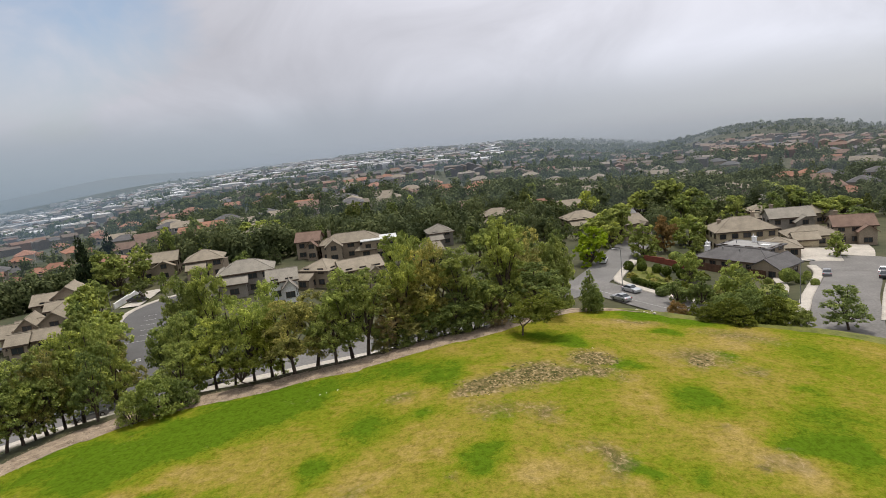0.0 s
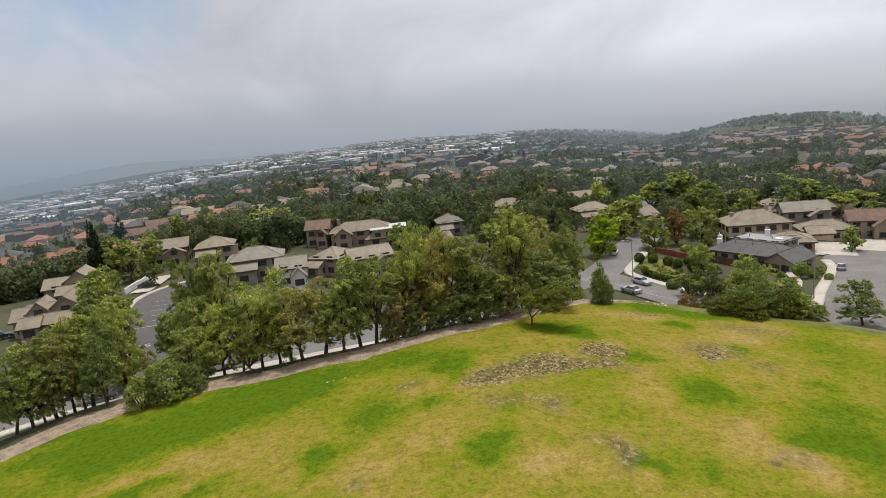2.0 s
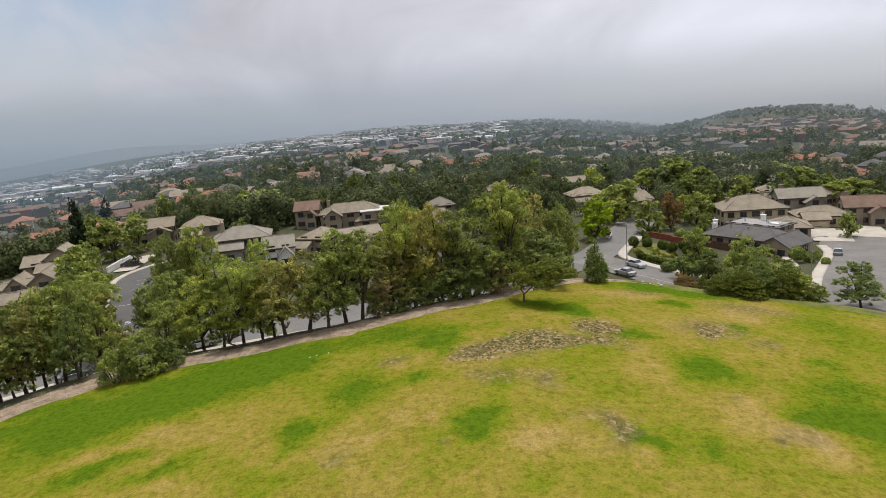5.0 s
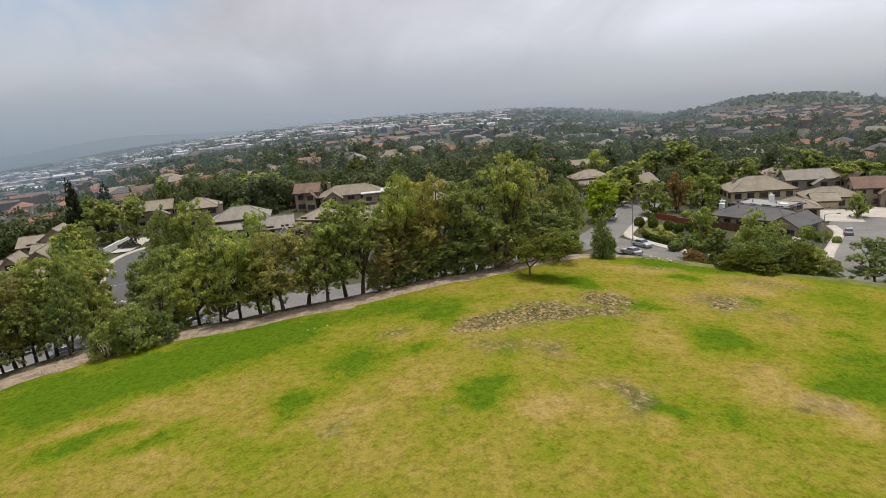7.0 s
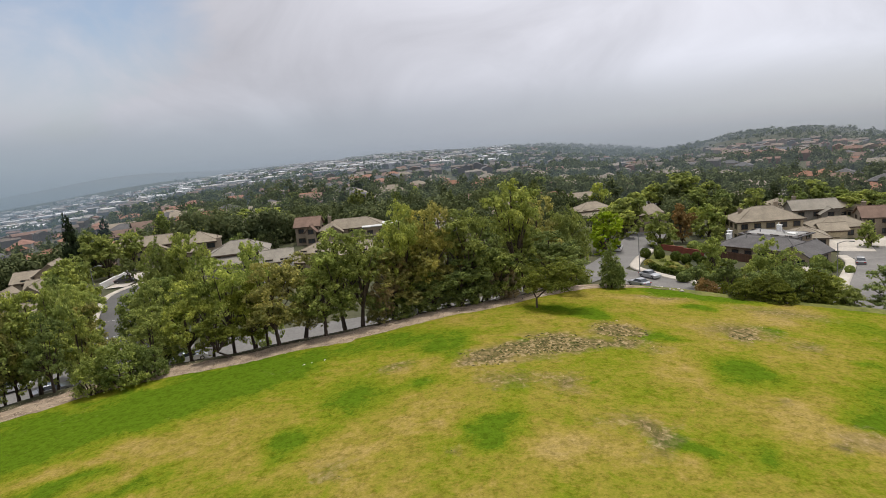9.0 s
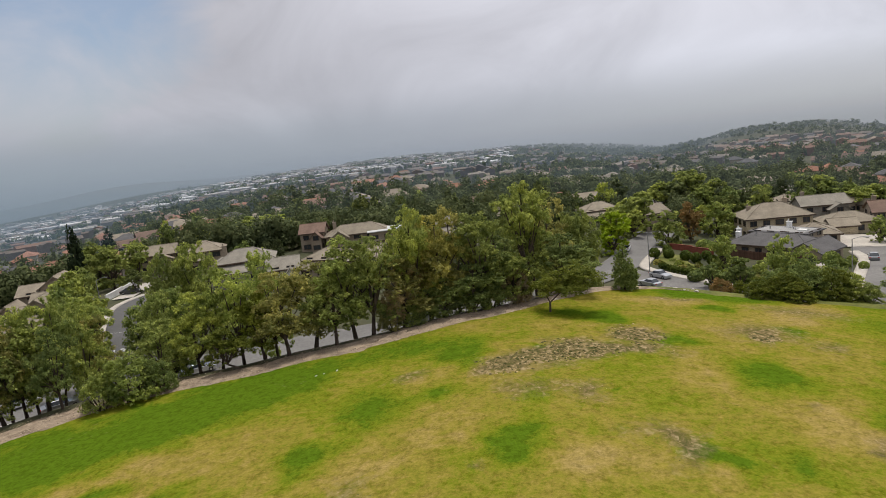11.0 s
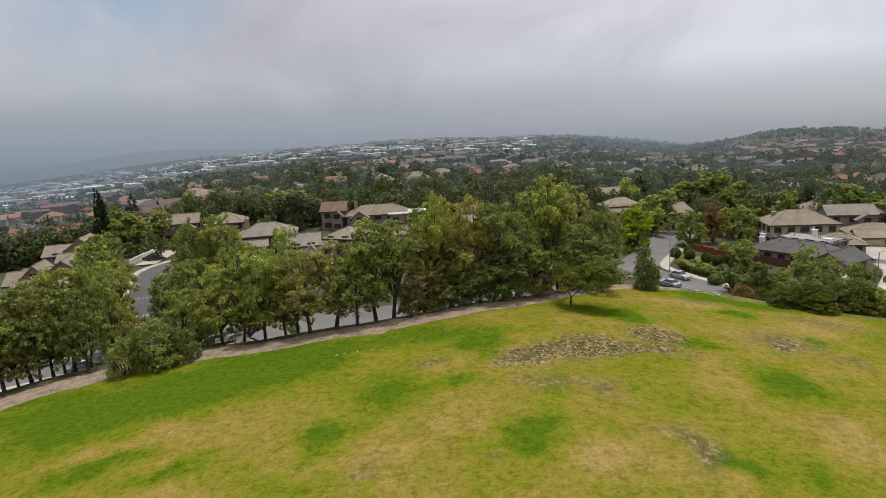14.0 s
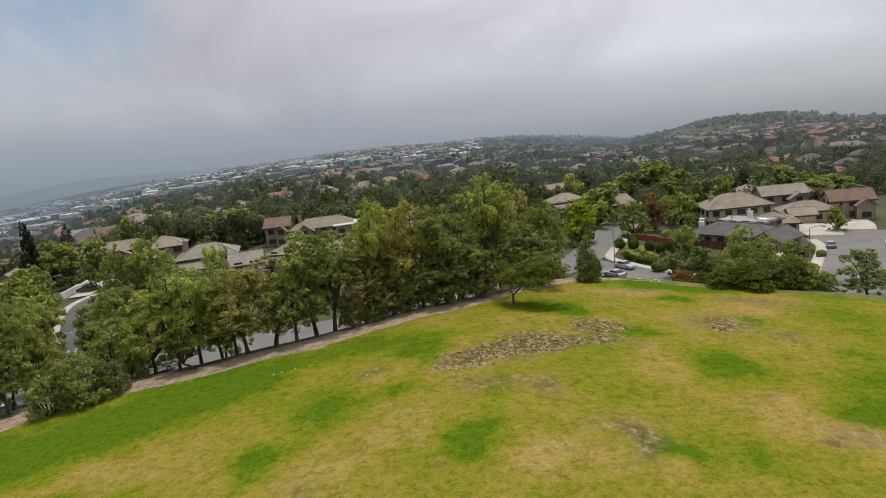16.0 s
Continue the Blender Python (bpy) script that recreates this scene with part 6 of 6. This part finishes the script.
def fence(points, high, label):
    """Upright boards on two rails between posts."""
    base = new("fence")
    for (ax, ay), (bx, by) in zip(points, points[1:]):
        n = int(math.hypot(bx - ax, by - ay) / .32)
        for k in range(n):
            x, y = ax + (bx - ax) * (k + .5) / n, ay + (by - ay) * (k + .5) / n
            board = new("board", FENCE_BOARD)
            board.parent = base
            board.matrix_basis = pose(x, y, ground_z(x, y), 0, 0, math.degrees(math.atan2(by - ay, bx - ax))) @ Matrix.Diagonal((1, 1, high / 1.8, 1))
    return tagged(base, label, "fence")


FENCE_BOARD = bpy.data.meshes.new("board")
fb = boxes((-.15, .15, -.02, .02, -.3, 1.74), (-.11, .11, -.018, .018, 1.74, 1.8))
fb.to_mesh(FENCE_BOARD)
fb.free()
FENCE_BOARD.materials.append(mottled("fence_wood", (0.085, 0.045, 0.030), (0.15, 0.085, 0.058), 1.2, 0.9, 6.0, 0.4, 0.02, vary=0.2))
low_wall([(-81.0, 150.5), (-82.0, 160), (-83.6, 171)], 1.4, .3, TRIM_WHITE, "white rendered wall beside the pale drive")
fence([(62.6, 155.0), (65.2, 149.5), (68.4, 143.0), (71.0, 136.5)], 1.8, "dark brown wooden board fence below the grey roofed house")

# roof fittings of the long grey house
pale = part("roof_panel", boxes((-6.8, 4.8, 2.9, 9.1, 4.68, 4.80), bevel=.02), mottled("pale_roofing", (0.25, 0.245, 0.235), (0.36, 0.35, 0.335), .5, .9), R1, "pale grey flat roofing over the rear wing")
part("skylight", boxes((2.2, 4.2, 4.6, 6.0, 4.80, 5.12), bevel=.04), TRIM_WHITE, R1, "white domed skylight")
for k, (vx, vy) in enumerate(((-4, -1.2), (0.5, -1.4), (4.5, 1.3))):
    bm = bmesh.new()
    tube(bm, (vx, vy, 3.6), (vx, vy, 5.15), .12, .12, 8)
    part("vent_pipe", bm, METAL, R1)


# ---------------------------------------------------------------- street markings
def mark(points, wide, lift, label):
    return ribbon("road_marking", points, -wide / 2, wide / 2, lift, ROAD_PAINT, label, "marking", cols=1)


for k in range(6):
    f = k / 5
    x, y = -58.6 + -7.6 * f, 118.7 + 20.3 * f
    mark([(x - 2.2, y - .6), (x + .4, y + .3)], .13, .13, "white parking bay line on asphalt")
for k in range(6):
    f = k / 6
    x, y = -63.1 + 4.5 * f, 117.6 + 1.1 * f
    mark([(x, y), (x + 0.45, y + 0.11)], .3, .13, "white dashes across the entry street")
speed = bpy.data.curves.new("road_marking", "FONT")
speed.body, speed.size, speed.align_x = "15", 2.6, "CENTER"
speed.materials.append(ROAD_PAINT)
number = new("road_marking", speed)
number.matrix_basis = pose(-55.2, 105.1, ground_z(-55.2, 105.1) + .14, 0, 0, 24)
tagged(number, "white speed number 15 painted on the asphalt", "marking", kind="structure")
mark([(-53.9, 100.8), (-52.0, 101.8)], .4, .13, "white stop line on the entry street")
mark([(32.5, 134), (38, 122), (45, 109.3), (53, 97.8)], .09, .15, "worn pale lane line on asphalt")


# ---------------------------------------------------------------- small things on the lawn
def pebble_mesh(r, rng):
    bm = bmesh.new()
    bmesh.ops.create_icosphere(bm, subdivisions=1, radius=r)
    for v in bm.verts:
        v.co *= rng.uniform(.65, 1.2)
        v.co.z *= .6
    return bm


CLOD = island_material("clod", ((0.36, 0.27, 0.12), (0.20, 0.155, 0.062), (0.075, 0.076, 0.018), (0.46, 0.35, 0.18), (0.06, 0.066, 0.015), (0.13, 0.105, 0.040)), 0.95, 3.0)
PALE_STONE = mottled("pale_stone", (0.42, 0.38, 0.32), (0.62, 0.57, 0.49), 2.0, 0.9)
rng = random.Random(21)
cv, cf = [], []
for w, cx, cy, rx, ry, turn in BARE:
    for k in range(int((46 if w > 0.6 else 18) * w * w * rx * ry)):
        a, q = rng.uniform(0, math.tau), rng.random() ** .62 * 1.25
        x, y = cx + rx * q * math.cos(a), cy + ry * q * math.sin(a)
        z = lawn_z(x, y) + .10 * fbm(x, y, 6.0, 3.0) + .03 * fbm(x, y, 1.5, 5.0)
        s = rng.uniform(.04, .14) * (1.15 if w > .65 else 0.5)
        b = len(cv)
        t = rng.uniform(0, math.tau)
        for i in range(4):
            f = rng.uniform(.6, 1.3) * s
            cv.append((x + f * 1.5 * math.cos(t + i * math.tau / 4), y + f * math.sin(t + i * math.tau / 4), z - .02))
        cv.append((x + rng.uniform(-.3, .3) * s, y + rng.uniform(-.3, .3) * s, z + s * rng.uniform(.5, .9)))
        cf += [(b, b + 1, b + 4), (b + 1, b + 2, b + 4), (b + 2, b + 3, b + 4), (b + 3, b, b + 4)]
tagged(new("earth_clods", mesh_of("earth_clods", cv, cf, CLOD)), "loose clods and dead turf on bare lawn", "clods", kind="stuff")

cv, cf = [], []
for k in range(7000):
    az = rng.uniform(-60, 13)
    r = edge_radius(az) + rng.uniform(-.6, 4.2)
    x, y = r * math.sin(radians(az)), 20 + r * math.cos(radians(az))
    z, t, f, b = ground_z(x, y) + .13, rng.uniform(0, math.tau), rng.uniform(.04, .11), len(cv)
    c, q = math.cos(t) * f, math.sin(t) * f
    cv += [(x - c, y - q, z), (x + q * .4, y - c * .4, z + .02), (x + c, y + q, z + rng.uniform(.01, .07)), (x - q * .4, y + c * .4, z + .03)]
    cf.append((b, b + 1, b + 2, b + 3))
CHIPS = island_material("bark_chips", ((0.30, 0.22, 0.15), (0.12, 0.085, 0.055), (0.48, 0.38, 0.27), (0.20, 0.145, 0.095), (0.56, 0.46, 0.34), (0.08, 0.06, 0.04)), 0.95, 3.0)
tagged(new("bark_chips", mesh_of("bark_chips", cv, cf, CHIPS)), "loose brown and tan bark chips on the mulch border", "bark chips", kind="stuff")

for k, (x, y, s) in enumerate(((-14.9, 64.6, .11), (-14.2, 64.8, .06), (-13.0, 65.0, .07))):
    bm = boxes((-s, s, -s * .4, s * .4, 0, .05), bevel=.015)
    for v in bm.verts:
        v.co.z += .05 * math.sin(v.co.x * 9)
    lit = new("litter", bpy.data.meshes.new("litter"))
    bm.to_mesh(lit.data)
    bm.free()
    lit.data.materials.append(TRIM_WHITE)
    lit.matrix_basis = pose(x, y, lawn_z(x, y) + .08 + .10 * fbm(x, y, 6.0, 3.0), 0, 0, 25 * k)
    tagged(lit, "crumpled white scrap of paper on the grass", "litter", "paper scraps")

stones = random.Random(4)
for k in range(20):
    az = stones.uniform(9, 24) if k < 17 else stones.uniform(30, 33)
    r = edge_radius(az) + stones.uniform(.3, 1.6)
    x, y = r * math.sin(radians(az)), 20 + r * math.cos(radians(az))
    st = new("stone", bpy.data.meshes.new("stone"))
    bm = pebble_mesh(stones.uniform(.12, .34), stones)
    bm.to_mesh(st.data)
    bm.free()
    st.data.materials.append(PALE_STONE)
    st.matrix_basis = pose(x, y, ground_z(x, y) + .04, 0, 0, stones.uniform(0, 360))
    tagged(st, "pale rough stone at the rim of the lawn", "stone", "rim stones")


def fallen_branch(points, radius, label):
    base = new("fallen_branch", bpy.data.meshes.new("fallen_branch"))
    bm = bmesh.new()
    pts = [Vector((x, y, ground_z(x, y) + .12 + h)) for x, y, h in points]
    for i, (a, b) in enumerate(zip(pts, pts[1:])):
        tube(bm, a, b, radius * (1 - i * .12), radius * (1 - (i + 1) * .12), 8)
    bm.to_mesh(base.data)
    bm.free()
    base.data.materials.append(PALE_BARK)
    return tagged(base, label, "branch")


fallen_branch([(4.6, 80.6, .1), (5.6, 81.4, .45), (6.6, 82.0, .15), (7.6, 83.0, .5), (8.8, 83.8, .2)], .15, "grey fallen branch lying along the lawn edge")
fallen_branch([(7.0, 82.0, .05), (8.2, 83.2, .4), (9.6, 84.0, .25), (11.0, 85.2, .6)], .12, "crooked grey branch lying by the small tree")
fallen_branch([(-35.8, 68.0, .1), (-33.6, 68.3, .5), (-31.6, 68.8, .3)], .10, "low crooked branch under the large bush")

# ---------------------------------------------------------------- planting on the corner bank, roof fittings
bank = random.Random(17)
for k in range(26):
    t = k / 25
    x, y = 41.5 + 9.5 * t + bank.uniform(-1.2, 1.6), 146 - 24 * t + bank.uniform(-2.5, 2.5)
    x += bank.uniform(0.5, 6.0)
    plant_tree("shrub", bank.choice(("light", "olive", "green", "olive", "brown")), x, y, bank.uniform(.7, 1.5), bank.uniform(1.3, 2.6), "in the corner garden")
for x, y, h, w, leaf in ((62, 137, 1.6, 2.6, "green"), (65, 133, 1.4, 2.4, "dark"), (68, 130, 1.5, 2.2, "green"), (59, 141, 1.8, 2.8, "olive"), (57, 128, 2.2, 3.2, "green"), (61, 123, 2.0, 3.0, "dark"), (64, 118, 2.4, 3.0, "green"),
                         (77, 131, 1.2, 2.2, "green"), (80, 136, 1.1, 2.0, "light")):
    plant_tree("shrub", leaf, x, y, h, w, "in the corner garden")
for x, y, z in ((-4.5, 5.5, 4.75), (0.4, 6.6, 4.75), (1.5, 5.3, 4.75)):
    bm = bmesh.new()
    tube(bm, (x, y, z), (x, y, z + .6), .12, .12, 8)
    tube(bm, (x, y, z + .6), (x, y, z + .72), .2, .16, 8)
    part("vent_pipe", bm, METAL, R1, "grey metal roof vent")
